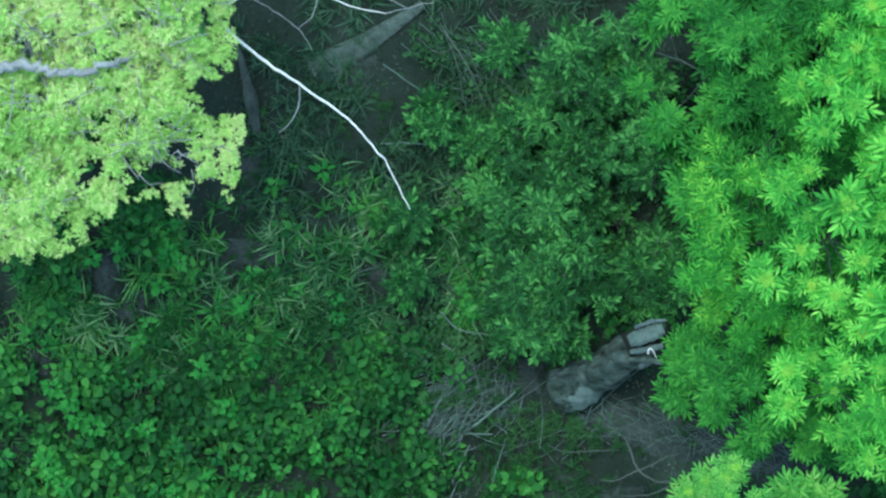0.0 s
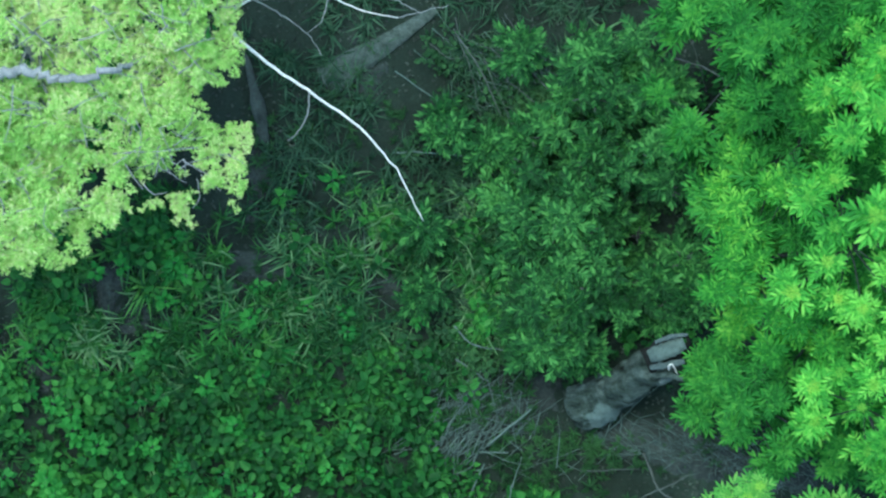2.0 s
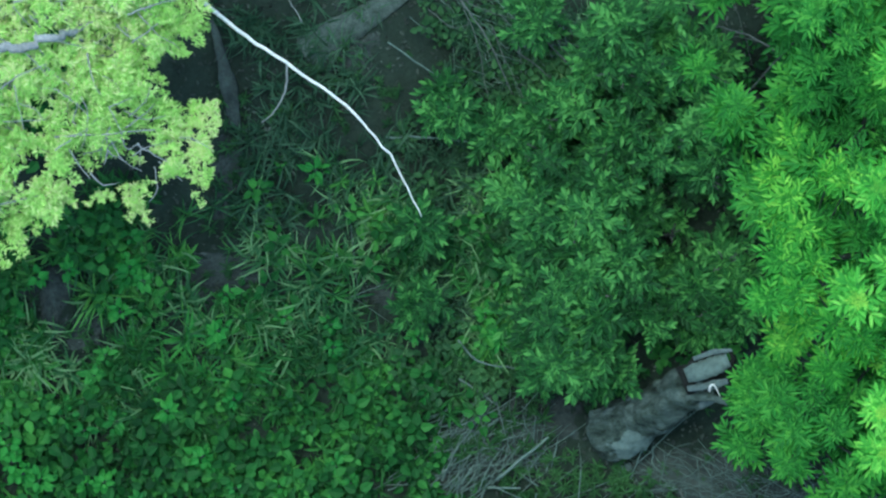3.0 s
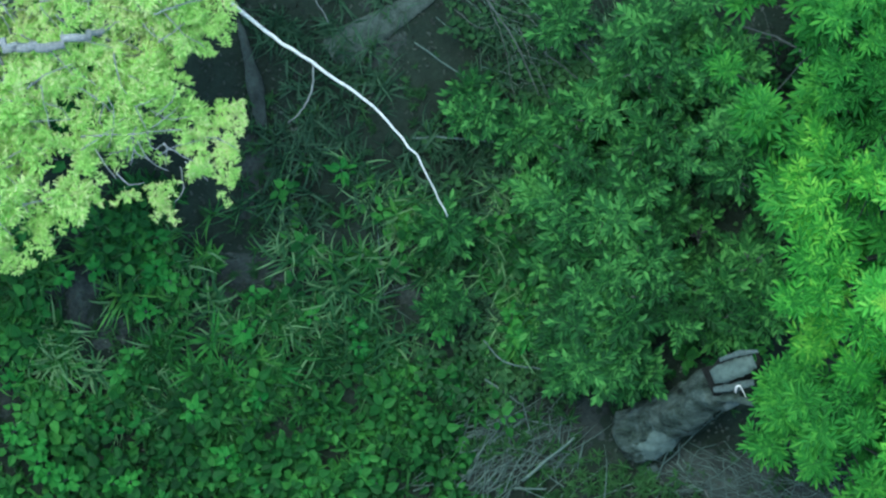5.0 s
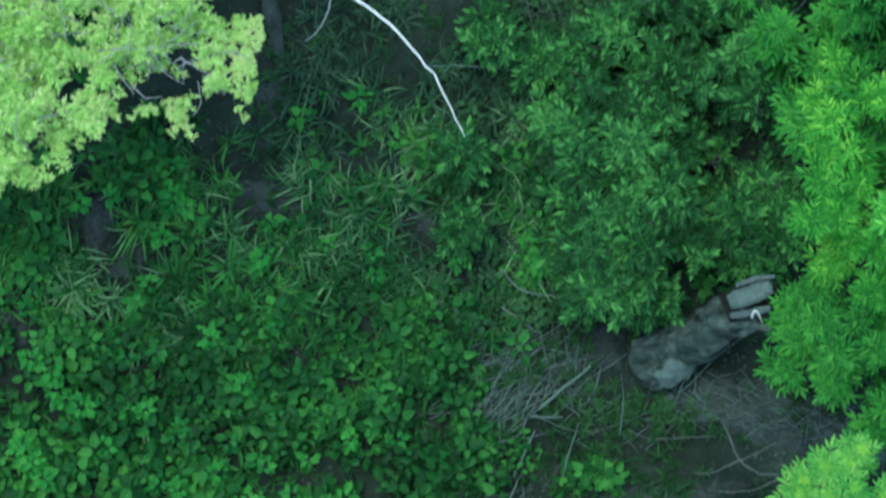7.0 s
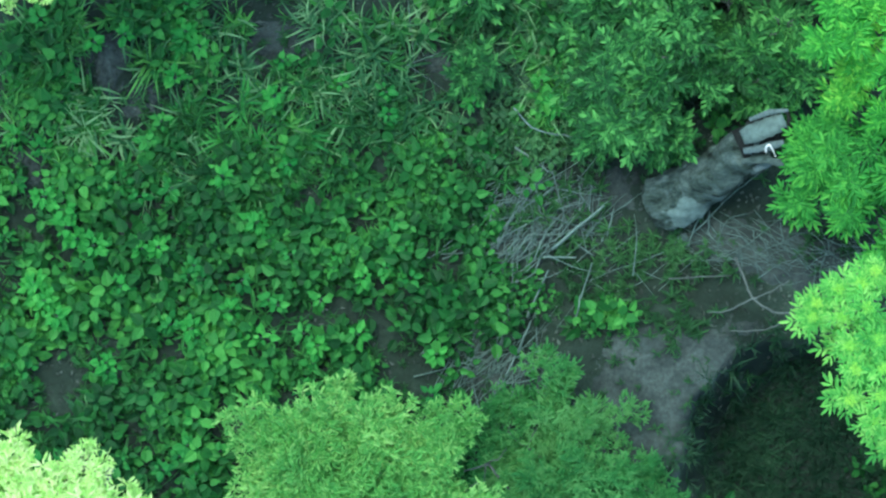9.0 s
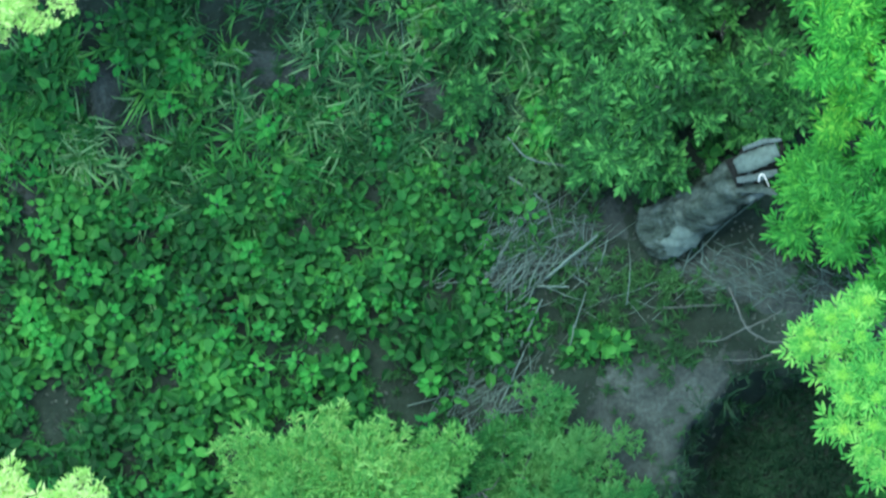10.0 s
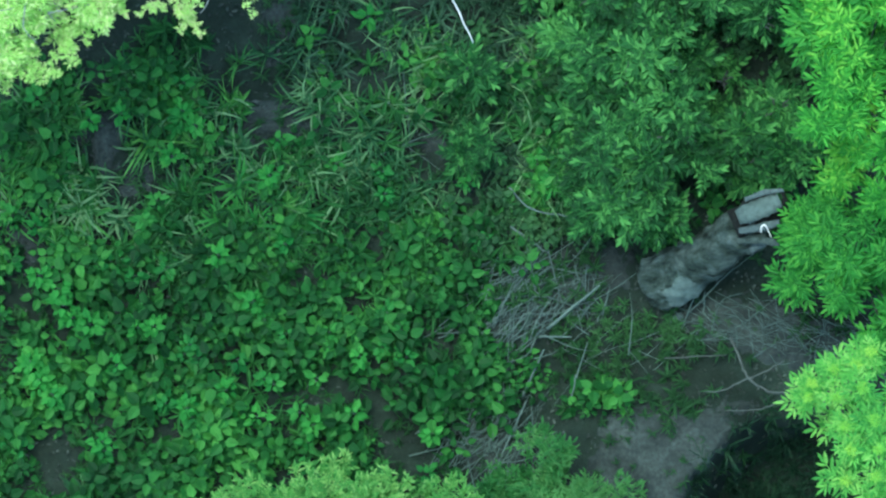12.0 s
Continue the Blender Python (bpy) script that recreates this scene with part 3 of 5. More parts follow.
SPARSE = [(0.77, -1.47, 0.42, 0.31), (0.17, -1.02, 0.49, 0.35), (0.84, -1.75, 0.49, 0.21)]
GRASSY = [(-0.90, -0.04, 0.98, 0.63), (-1.25, -0.32, 1.05, 0.42), (-2.12, -0.11, 0.91, 0.39), (-2.58, -0.53, 0.63, 0.35), (0.15, -0.04, 0.49, 0.56), (1.02, 0.95, 0.42, 0.70)]
GRASSY += [(-2.14, -0.50, 1.05, 0.52), (-2.04, -0.11, 0.56, 0.31), (-1.02, -0.22, 0.52, 0.49)]
LEAFY = [(-2.56, -1.20, 0.42, 0.31), (-2.87, -1.55, 0.42, 0.42), (-2.13, -1.93, 1.15, 0.56), (-1.08, -1.93, 1.05, 0.45), (-3.01, -0.61, 0.21, 0.59), (-2.48, -2.43, 1.15, 0.45), (-0.77, -1.40, 0.35, 0.31), (-1.50, -1.62, 0.56, 0.38), (-0.20, -1.77, 0.24, 0.30), (0.60, -1.75, 0.21, 0.14)]
LEAFY += [(1.45, -0.45, 0.32, 0.21), (1.90, 0.95, 0.21, 0.56)]
SHADED = [(1.02, 0.60, 0.88, 0.98), (1.38, 0.18, 0.49, 0.42), (-0.09, -0.60, 0.32, 0.28), (0.50, 1.23, 0.46, 0.35), (0.26, -0.77, 0.32, 0.18)]
LEAFY += [(-3.6, -2.0, 1.2, 1.6), (-1.5, -3.4, 3.0, 0.9), (-3.2, 1.8, 1.4, 1.2), (2.8, 2.4, 1.6, 1.0), (3.4, -2.8, 1.2, 1.2), (0.2, 3.0, 3.0, 0.7)]
MIXED = [(-1.72, -0.85, 0.91, 0.59), (-1.09, -1.20, 0.70, 0.31), (-2.66, -0.50, 0.56, 0.49), (-0.35, -1.37, 0.24, 0.21)]
MIXED += [(-0.35, -0.85, 0.42, 0.26), (-2.44, 0.10, 0.56, 0.21), (-1.85, 0.14, 0.32, 0.18), (-2.13, 0.35, 0.35, 0.18)]

TUFTS = []
for _ in range(8):
    k = int(rng.integers(8, 14))
    TUFTS.append(joined([scatter(blade_shape(rng.uniform(0.14, 0.34), rng.uniform(0.010, 0.019), rng.uniform(0.8, 1.9), 6, rng.normal(0, 0.32)), [(rng.normal(0, 0.015), rng.normal(0, 0.015), 0)],
                                 turns(np.array([rng.uniform(0, 6.28)]), np.array([rng.normal(0, 0.15)]), np.array([rng.normal(0, 0.15)])), [1.0]) for _ in range(k)]))
WEEDS = []
for _ in range(8):
    pieces = []
    tall = rng.uniform(0.04, 0.25)
    for level in range(int(rng.integers(2, 4))):
        z = tall * (1 - 0.3 * level)
        k = int(rng.integers(3, 5))
        start = rng.uniform(0, 6.28)
        for j in range(k):
            a = start + j * 6.283 / k + rng.normal(0, 0.3)
            d = 0.01 + 0.035 * level
            pieces.append(scatter(OVAL_LEAF, [(-d * math.sin(a), d * math.cos(a), z)], turns(np.array([a]), np.array([rng.normal(0.05, 0.28)]), np.array([rng.normal(0, 0.28)])), [rng.uniform(0.55, 1.05)]))
    pieces.append((np.array([(-0.003, 0, 0), (0.003, 0, 0), (0.002, 0, tall), (-0.002, 0, tall)]), np.array([(0, 1, 2, 3)])))
    WEEDS.append(joined(pieces))

STARS = []
NARROW = leaf_shape(0.12, 0.028, (0.3, 0.7), (0.95, 0.8), 0.2, 0.35)
for _ in range(6):
    k = int(rng.integers(9, 15))
    STARS.append(joined([scatter(NARROW, [(0, 0, rng.uniform(0.03, 0.16))], turns(np.array([rng.uniform(0, 6.28)]), np.array([rng.uniform(-0.1, 0.7)]), np.array([rng.normal(0, 0.3)])), [rng.uniform(0.5, 1.1)]) for _ in range(k)]))


def carpet(name, templates, xy, mat, label, category, size):
    pieces = []
    pick = rng.integers(0, len(templates), len(xy))
    for i, tpl in enumerate(templates):
        p = on_ground(xy[pick == i], -0.01)
        k = len(p)
        pieces.append(scatter(tpl, p, turns(rng.uniform(0, 6.28, k), rng.normal(0, 0.12, k), rng.normal(0, 0.12, k)), rng.uniform(*size, k)))
    v, f = joined(pieces)
    return tagged(link(name, v, f, mat), label, category, kind="stuff")


carpet("grass", TUFTS, cover(GRASSY, 470, BARE, 1.4), LEAF_GRASS, "long arching grass tufts on dark soil", "grass", (0.5, 1.05))
DULL = [(-0.94, 1.33, 0.21, 0.21), (-1.11, 0.87, 0.32, 0.46), (-1.04, 1.54, 0.56, 0.28), (-0.90, 1.08, 0.28, 0.28), (-1.18, 0.31, 0.46, 0.21), (-0.59, 0.49, 0.32, 0.25), (-0.90, 1.90, 0.50, 0.22), (-0.10, 1.98, 0.60, 0.22), (0.75, 1.95, 0.50, 0.22), (-0.80, 1.50, 0.20, 0.12)]
UPPER = [(-0.03, 0.17, 0.16, 0.16), (-0.06, 0.0, 0.16, 0.16), (-0.02, -0.31, 0.16, 0.16), (-0.1, 0.49, 0.16, 0.16), (-0.03, 1.5, 0.22, 0.18), (0.25, 1.26, 0.22, 0.18), (0.53, 1.12, 0.22, 0.18), (0.08, 1.08, 0.22, 0.18), (0.81, 1.43, 0.22, 0.18), (-0.13, 0.77, 0.22, 0.18), (0.01, 0.59, 0.22, 0.18), (-0.13, 0.45, 0.22, 0.18), (0.85, 1.22, 0.22, 0.18), (0.36, 1.54, 0.22, 0.18)]
carpet("dull_grass", TUFTS, np.concatenate([cover(DULL, 190, (), 1.2), cover(UPPER, 170)]), LEAF_DULL, "dull grey-green grass tufts on dark soil", "grass", (0.45, 0.95))
carpet("dull_weeds", STARS, np.concatenate([cover(DULL, 50, (), 1.2), cover(UPPER, 70)]), LEAF_DULL, "dull small weeds on dark soil", "weeds", (0.4, 0.8))
carpet("ground_cover", WEEDS, cover(LEAFY, 4900, GAPS, 1.9), LEAF_WEED, "dense low weeds with rounded green leaves", "weeds", (0.45, 1.4))
carpet("sparse_weeds", WEEDS, np.concatenate([cover(GRASSY, 110, BARE, 1.5), cover([(-1.62, -1.02, 0.85, 0.42)] + MIXED[1:2] + MIXED[3:5], 390, BARE, 1.8), cover([(-2.66, -0.50, 0.56, 0.49), (-2.40, 0.15, 0.60, 0.25)], 50, BARE, 1.5)]), LEAF_WEED, "scattered small weeds between the grass", "weeds", (0.5, 1.2))
carpet("narrow_leaved_weeds", STARS, np.concatenate([cover(LEAFY, 700, GAPS), cover(GRASSY, 260, BARE, 1.4), cover(MIXED, 270, BARE, 1.6)]), LEAF_STAR, "narrow-leaved weeds among grass and round leaves", "weeds", (0.5, 1.1))
carpet("fresh_tufts", TUFTS, np.concatenate([cover(GRASSY, 90, BARE), cover(MIXED, 190, BARE, 1.4), cover(LEAFY[:8], 190, GAPS)]), LEAF_STAR, "fresh green grass tufts between the weeds", "grass", (0.35, 0.75))
# Under-shrub weeds take the dark leaf, so their shade is coloured in.
carpet("shaded_weeds", WEEDS, np.concatenate([cover(SHADED, 560, (), 1.0), cover(UPPER, 90)]), LEAF_DIM, "weeds under shrubs with the shade there painted into their leaves", "weeds", (0.4, 0.9))
carpet("stray_blades", STARS, cover(BARE, 340), LEAF_DIM, "stray dark weeds on bare soil", "weeds", (0.25, 0.6))
carpet("patchy_weeds", WEEDS, cover([(-0.03, -1.61, 0.31, 0.21), (-0.32, -1.19, 0.21, 0.17)], 90), LEAF_WEED, "patchy low weeds among dead stalks", "weeds", (0.4, 0.85))
carpet("shady_weeds", STARS, cover([(0.45, -1.61, 0.24, 0.28), (0.70, -1.36, 0.28, 0.21), (0.98, -1.40, 0.24, 0.17), (0.10, -0.60, 0.28, 0.17)], 140), LEAF_DIM, "dark narrow-leaved weeds beside the trunk", "weeds", (0.25, 0.6))
carpet("thin_weeds", STARS, cover(SPARSE, 110), LEAF_DIM, "thin weeds on scuffed soil by the fallen trunk", "weeds", (0.4, 0.8))

# Plants in the hollow: the shadow lying there is part of their leaf colour.
carpet("sedge", TUFTS, cover([(1.78, -2.59, 0.79, 0.79), (2.44, -2.44, 0.63, 0.67)], 640), LEAF_HOLLOW, "sedge at the bottom of a hollow, its shadow painted into the green", "grass", (0.4, 0.7))
carpet("hollow_weeds", STARS, cover([(1.81, -2.59, 0.74, 0.67), (2.45, -2.45, 0.57, 0.60)], 70), LEAF_HOLLOW, "weeds at the bottom of a hollow, darkened with its shadow", "weeds", (0.35, 0.7))

bits = leaf_shape(0.05, 0.025, (0.3, 0.65), (0.9, 0.9), 0.3, 0.3)
LITTER_COUNT = 18000
xy = np.stack([rng.uniform(-3.6, 3.6, LITTER_COUNT), rng.uniform(-3.6, 2.6, LITTER_COUNT)], 1)
v, f = scatter(bits, on_ground(xy, 0.012), turns(rng.uniform(0, 6.28, LITTER_COUNT), rng.normal(0, 0.25, LITTER_COUNT), rng.normal(0, 0.4, LITTER_COUNT)), rng.uniform(0.15, 0.85, LITTER_COUNT))
tagged(link("leaf_litter", v, f, LITTER), "dead grey-brown leaf scraps on the soil", "leaf litter", kind="stuff")

# ---- trees ----
RIGHT_BASE, RIGHT_TOP = (3.3, 0.35, 0), (3.2, 0.25, 1.3)
right = tree("tree with bright green pinnate leaves", RIGHT_BASE, RIGHT_TOP, [(3.30, 0.10, 0.25, 1.90), (3.30, 0.90, 0.30, 1.90)],
             BARK, ROSETTES, LEAF_RIGHT, 0.15, 2, 0.3, size=(0.75, 1.0), dome=1.0)
RIGHT_MIDDLE = [(2.01, -0.30, 2.10, 0.15), (1.91, 0.43, 2.20, 0.20), (1.96, 0.24, 2.30, 0.18), (2.25, 0.52, 2.20, 0.17), (2.13, 0.55, 2.10, 0.17), (1.83, 0.56, 1.80, 0.17), (1.95, 0.79, 1.80, 0.14), (1.86, 0.06, 2.45, 0.17), (1.76, -0.16, 2.45, 0.17), (1.94, -0.12, 2.40, 0.17), (2.16, -0.32, 2.30, 0.18), (2.04, 0.04, 2.30, 0.18), (2.33, -0.41, 2.30, 0.18), (2.15, -0.59, 2.20, 0.17), (2.53, -0.53, 2.20, 0.17), (1.91, -0.44, 1.75, 0.15)]
shoots(right, RIGHT_BASE, RIGHT_TOP, [RIGHT_MIDDLE], BARK, LEAF_RIGHT)
LIME_BASE, LIME_TOP = (3.5, 0.2, 0), (3.3, 0.15, 1.6)
lime = tree("taller tree with lime-green pinnate leaves", LIME_BASE, LIME_TOP, [(3.35, 0.62, 0.43, 3.00), (3.40, -0.41, 0.47, 3.00), (3.37, -1.28, 0.40, 2.90), (3.30, 1.50, 0.40, 2.90)],
            BARK, ROSETTES, LEAF_LIME, 0.15, 2, 0.32, size=(0.75, 1.0), edge=0.72, dome=1.1)
LIME_UPPER = [(2.70, 1.24, 2.75, 0.22), (2.85, 1.06, 2.95, 0.24), (2.66, 0.88, 2.75, 0.18), (2.89, 1.47, 2.75, 0.19), (3.02, 1.32, 2.75, 0.16), (2.50, 1.21, 2.65, 0.14), (2.84, 1.31, 2.65, 0.14), (2.99, 1.76, 2.75, 0.18), (2.73, 1.65, 2.40, 0.14), (3.02, 0.82, 2.40, 0.16)]
LIME_MIDDLE = [(2.38, 0.48, 2.75, 0.21), (2.55, 0.61, 2.65, 0.16), (2.81, 0.36, 2.95, 0.28), (2.55, 0.28, 2.75, 0.18), (3.02, 0.64, 2.75, 0.18), (3.06, 0.28, 2.75, 0.18), (2.94, -0.03, 2.75, 0.19), (2.74, -0.27, 2.75, 0.18), (2.99, -0.27, 2.85, 0.18), (2.26, -0.16, 2.75, 0.24), (2.50, 0.05, 2.75, 0.20), (2.59, -0.21, 2.50, 0.16)]
LIME_LOWER = [(2.82, -0.79, 2.75, 0.19), (2.94, -0.55, 2.65, 0.17), (3.06, -0.79, 2.75, 0.16), (2.90, -1.19, 2.75, 0.21), (2.80, -1.26, 2.50, 0.16), (2.99, -1.44, 2.75, 0.17), (2.76, -0.96, 2.40, 0.14), (3.03, -1.10, 2.85, 0.17), (2.43, -0.81, 2.50, 0.20), (2.44, -1.05, 2.40, 0.18), (2.61, -0.72, 2.40, 0.16)]
shoots(lime, LIME_BASE, LIME_TOP, [LIME_UPPER, LIME_MIDDLE, LIME_LOWER], BARK, LEAF_LIME, LEAF_YOUNG)
# The shaded lower tier as its own tree, in the darkened leaf colour.
SHADE_BASE, SHADE_TOP = (2.9, 1.6, 0), (2.8, 1.55, 1.1)
SHADE_LOBES = [(1.60, 1.75, 0.15, 1.60), (2.08, 1.50, 0.24, 1.90), (2.08, 1.03, 0.18, 1.80), (1.65, 0.91, 0.11, 1.40), (2.47, 1.62, 0.28, 2.10), (2.79, 1.74, 0.26, 2.20), (1.98, 0.61, 0.24, 1.80), (2.28, 0.65, 0.22, 2.00), (2.44, 1.14, 0.22, 2.00), (1.75, 0.44, 0.12, 1.60), (3.11, 1.74, 0.32, 2.20), (2.40, 2.11, 0.40, 2.00), (2.65, 0.85, 0.24, 1.80), (3.01, 0.85, 0.28, 1.90), (2.10, 0.20, 0.18, 1.60), (2.50, -0.00, 0.29, 1.70)]
SHADE_LOBES += [(2.20, -0.52, 0.22, 1.20), (2.50, -1.20, 0.25, 1.20), (2.45, -0.20, 0.25, 1.30), (2.85, -1.30, 0.25, 1.20), (2.90, -0.12, 0.33, 1.80), (2.43, -0.78, 0.25, 1.50), (2.75, -0.98, 0.24, 1.60), (3.06, -0.81, 0.24, 1.80), (3.13, -1.31, 0.18, 1.70), (2.64, -1.28, 0.11, 1.50)]
shade = tree("tree with pinnate leaves coloured darker for the shade of a taller one", SHADE_BASE, SHADE_TOP, SHADE_LOBES,
             BARK, ROSETTES, LEAF_SHADED, 0.14, 2, 0.24, size=(0.7, 0.95), dome=1.0)
SHADE_OUTER = [(1.71, -0.77, 1.40, 0.15), (1.75, -0.66, 1.40, 0.11), (1.86, -0.78, 1.90, 0.20), (1.95, -0.95, 1.90, 0.18), (1.92, -1.15, 1.80, 0.14), (1.69, -1.06, 1.25, 0.12), (1.76, -0.87, 1.60, 0.14), (2.18, -0.94, 2.00, 0.17), (2.27, -1.27, 1.90, 0.20), (2.21, -1.40, 1.80, 0.14), (2.63, -1.27, 1.90, 0.15), (2.07, -0.74, 1.90, 0.16), (2.41, -1.15, 1.90, 0.16), (2.66, -0.57, 2.10, 0.17)]
SHADE_UPPER = [(2.04, 1.48, 2.30, 0.18), (2.17, 1.61, 2.30, 0.17), (1.94, 1.69, 2.30, 0.17), (1.62, 1.73, 1.90, 0.18), (1.82, 1.81, 1.90, 0.16), (2.25, 1.37, 2.10, 0.16), (2.26, 1.12, 2.00, 0.17), (2.06, 1.21, 2.00, 0.18), (2.03, 1.02, 1.90, 0.16), (1.61, 0.97, 1.90, 0.12), (2.37, 1.77, 2.20, 0.20), (2.57, 1.65, 2.20, 0.18)]
SHADE_INNER = [(2.47, 1.45, 1.80, 0.18), (2.47, 0.96, 1.80, 0.18), (2.28, 0.84, 1.70, 0.17), (2.56, 0.72, 1.80, 0.18), (1.43, 1.19, 1.40, 0.14), (2.79, 0.64, 1.90, 0.18), (2.99, 0.48, 2.00, 0.18), (2.83, 1.45, 2.00, 0.16), (2.11, 0.80, 1.70, 0.16), (2.41, 1.25, 1.80, 0.18), (2.41, 0.15, 1.90, 0.20), (2.10, 0.31, 1.90, 0.18), (2.71, 0.15, 2.00, 0.20), (2.51, -0.33, 1.90, 0.20), (2.75, -0.54, 1.90, 0.20)]
SHADE_LOWER = [(2.28, -0.75, 1.70, 0.20), (2.68, -0.95, 1.80, 0.20), (2.08, -1.04, 1.60, 0.16), (2.61, -1.40, 1.60, 0.16), (2.96, -0.94, 1.90, 0.20), (2.79, 0.03, 2.00, 0.20), (3.03, 0.15, 2.00, 0.20), (2.87, 0.84, 2.00, 0.20), (2.31, 0.23, 1.90, 0.18), (1.88, -0.59, 1.50, 0.14)]
shoots(shade, SHADE_BASE, SHADE_TOP, [SHADE_OUTER, SHADE_UPPER, SHADE_INNER, SHADE_LOWER], BARK, LEAF_SHADED)
YOUNG_BASE, YOUNG_TOP = (2.75, -1.95, -0.6), (2.7, -1.8, 2.0)
young_tree = tree("young tree with yellow-green pinnate leaves", YOUNG_BASE, YOUNG_TOP, [(2.55, -1.75, 0.20, 2.40), (2.55, -2.14, 0.22, 2.40)],
                  TWIG, ROSETTES, LEAF_TIP, 0.15, 2, 0.25, size=(0.8, 1.0), dome=1.1)
YOUNG_UPPER = [(1.86, -1.75, 2.60, 0.14), (1.70, -1.75, 2.50, 0.13), (1.72, -1.67, 2.50, 0.11), (1.84, -1.59, 2.60, 0.14), (1.97, -1.56, 2.70, 0.15), (2.05, -1.49, 2.70, 0.13), (1.99, -1.70, 2.80, 0.17), (1.90, -1.92, 2.70, 0.15), (2.06, -1.88, 2.80, 0.17), (1.93, -2.05, 2.75, 0.15)]
YOUNG_LOWER = [(2.09, -2.05, 2.80, 0.15), (1.91, -2.23, 2.60, 0.12), (2.08, -2.21, 2.75, 0.15), (2.05, -2.34, 2.65, 0.12), (2.19, -1.75, 2.70, 0.17), (2.23, -2.21, 2.70, 0.17), (2.23, -2.01, 2.70, 0.17), (2.16, -2.47, 2.70, 0.15)]
shoots(young_tree, YOUNG_BASE, YOUNG_TOP, [YOUNG_UPPER, YOUNG_LOWER], TWIG, LEAF_TIP, LEAF_YOUNG, 1)
YELLOW_CROWN = [(-1.4, 2.03), (-1.5, 1.62), (-1.51, 1.36), (-1.64, 1.24), (-1.81, 1.23), (-1.78, 1.14), (-1.7, 1.1), (-1.75, 0.94), (-1.66, 0.97), (-1.47, 0.9), (-1.45, 0.77), (-1.5, 0.63), (-1.46, 0.45), (-1.52, 0.4), (-1.65, 0.55), (-1.75, 0.62), (-1.82, 0.31), (-1.94, 0.29), (-1.92, 0.45), (-2.1, 0.39), (-2.15, 0.53), (-2.29, 0.43), (-2.45, 0.27), (-2.49, 0.18), (-2.58, 0.07), (-2.97, 0.01), (-3.45, -0.02), (-3.85, 0.22), (-4.12, 0.75), (-4.05, 1.35), (-4.15, 1.85), (-3.8, 2.35), (-3.25, 2.52), (-2.7, 2.8), (-2.1, 2.6), (-1.72, 2.4)]
PALE_CROWN = [(-2.94, -2.47), (-2.81, -2.43), (-2.78, -2.55), (-2.62, -2.53), (-2.46, -2.5), (-2.3, -2.41), (-2.21, -2.49), (-2.28, -2.61), (-2.38, -2.69), (-2.3, -2.7), (-2.15, -2.66), (-2.1, -2.81), (-2.07, -3.06), (-2.2, -3.35), (-2.65, -3.42), (-3.0, -3.62), (-3.4, -3.45), (-3.62, -3.1), (-3.5, -2.75), (-3.3, -2.5)]
BUSH_CROWN = [(-1.7, -2.51), (-1.6, -2.39), (-1.4, -2.27), (-1.19, -2.29), (-0.92, -2.3), (-0.65, -2.27), (-0.38, -2.3), (-0.28, -2.44), (-0.23, -2.64), (-0.26, -2.92), (-0.2, -3.15), (-0.42, -3.45), (-0.8, -3.5), (-1.1, -3.68), (-1.45, -3.5), (-1.72, -3.2), (-1.63, -2.82), (-1.68, -2.68)]
LOW_CROWN = [(-0.38, -2.28), (-0.21, -2.35), (-0.04, -2.28), (-0.0, -2.11), (0.17, -2.0), (0.34, -2.11), (0.48, -2.31), (0.75, -2.28), (0.86, -2.41), (0.82, -2.62), (1.03, -2.76), (1.06, -2.93), (1.0, -3.15), (0.82, -3.42), (0.45, -3.4), (0.2, -3.58), (-0.12, -3.38), (-0.28, -3.1), (-0.31, -2.66)]
yellow = tree("tree with fine yellow-green leaves and pale twigs", (-3.0, 1.6, 0), (-2.9, 1.5, 2.8),
     [(-2.85, 1.59, 0.31, 3.60), (-2.43, 1.63, 0.29, 3.40), (-2.03, 1.67, 0.23, 3.50), (-1.71, 1.63, 0.09, 3.30), (-2.77, 1.08, 0.33, 3.55), (-2.35, 1.04, 0.26, 3.30), (-2.00, 1.28, 0.15, 3.30), (-2.06, 0.99, 0.15, 3.20), (-2.85, 0.61, 0.29, 3.50), (-2.51, 0.73, 0.18, 3.30), (-2.88, 0.34, 0.14, 3.40), (-2.63, 0.40, 0.10, 3.30), (-3.02, 0.18, 0.09, 3.40), (-2.86, 0.22, 0.12, 3.40), (-3.29, 1.20, 0.31, 3.40), (-3.29, 0.49, 0.27, 3.40), (-2.78, 1.94, 0.35, 3.40), (-2.08, 1.94, 0.27, 3.40), (-3.29, 1.67, 0.27, 3.40), (-1.72, 1.91, 0.14, 3.40)],
     GREY_BARK, SPRAYS, LEAF_YELLOW, 0.066, 2, 0.13, 4, 0.11, (0.6, 0.95), 0.0, 0.35, rise=0.06,
     crown=fill(YELLOW_CROWN, 0.056, 3.35, 2, 0.14, 0.25, 2.6, [(-1.98, 0.64, 0.17), (-1.82, 0.60, 0.09), (-2.13, 0.58, 0.08), (-2.02, 1.07, 0.04), (-1.75, 1.17, 0.07)], 0.06, 0.13, 0.42))
fringe = fill(YELLOW_CROWN, 0.045, 3.32, 1, 0.1, 0.2, 2.6, [(-1.98, 0.64, 0.17), (-1.82, 0.60, 0.09), (-2.13, 0.58, 0.08)], 0.012)
fringe = fringe[rim_distance(fringe[:, 0], fringe[:, 1], YELLOW_CROWN) < 0.13]
foliage("leafy_shoot", SPRAYS, fringe, LEAF_YELLOW, yellow, (0.35, 0.55), 0.3, 0, 60)
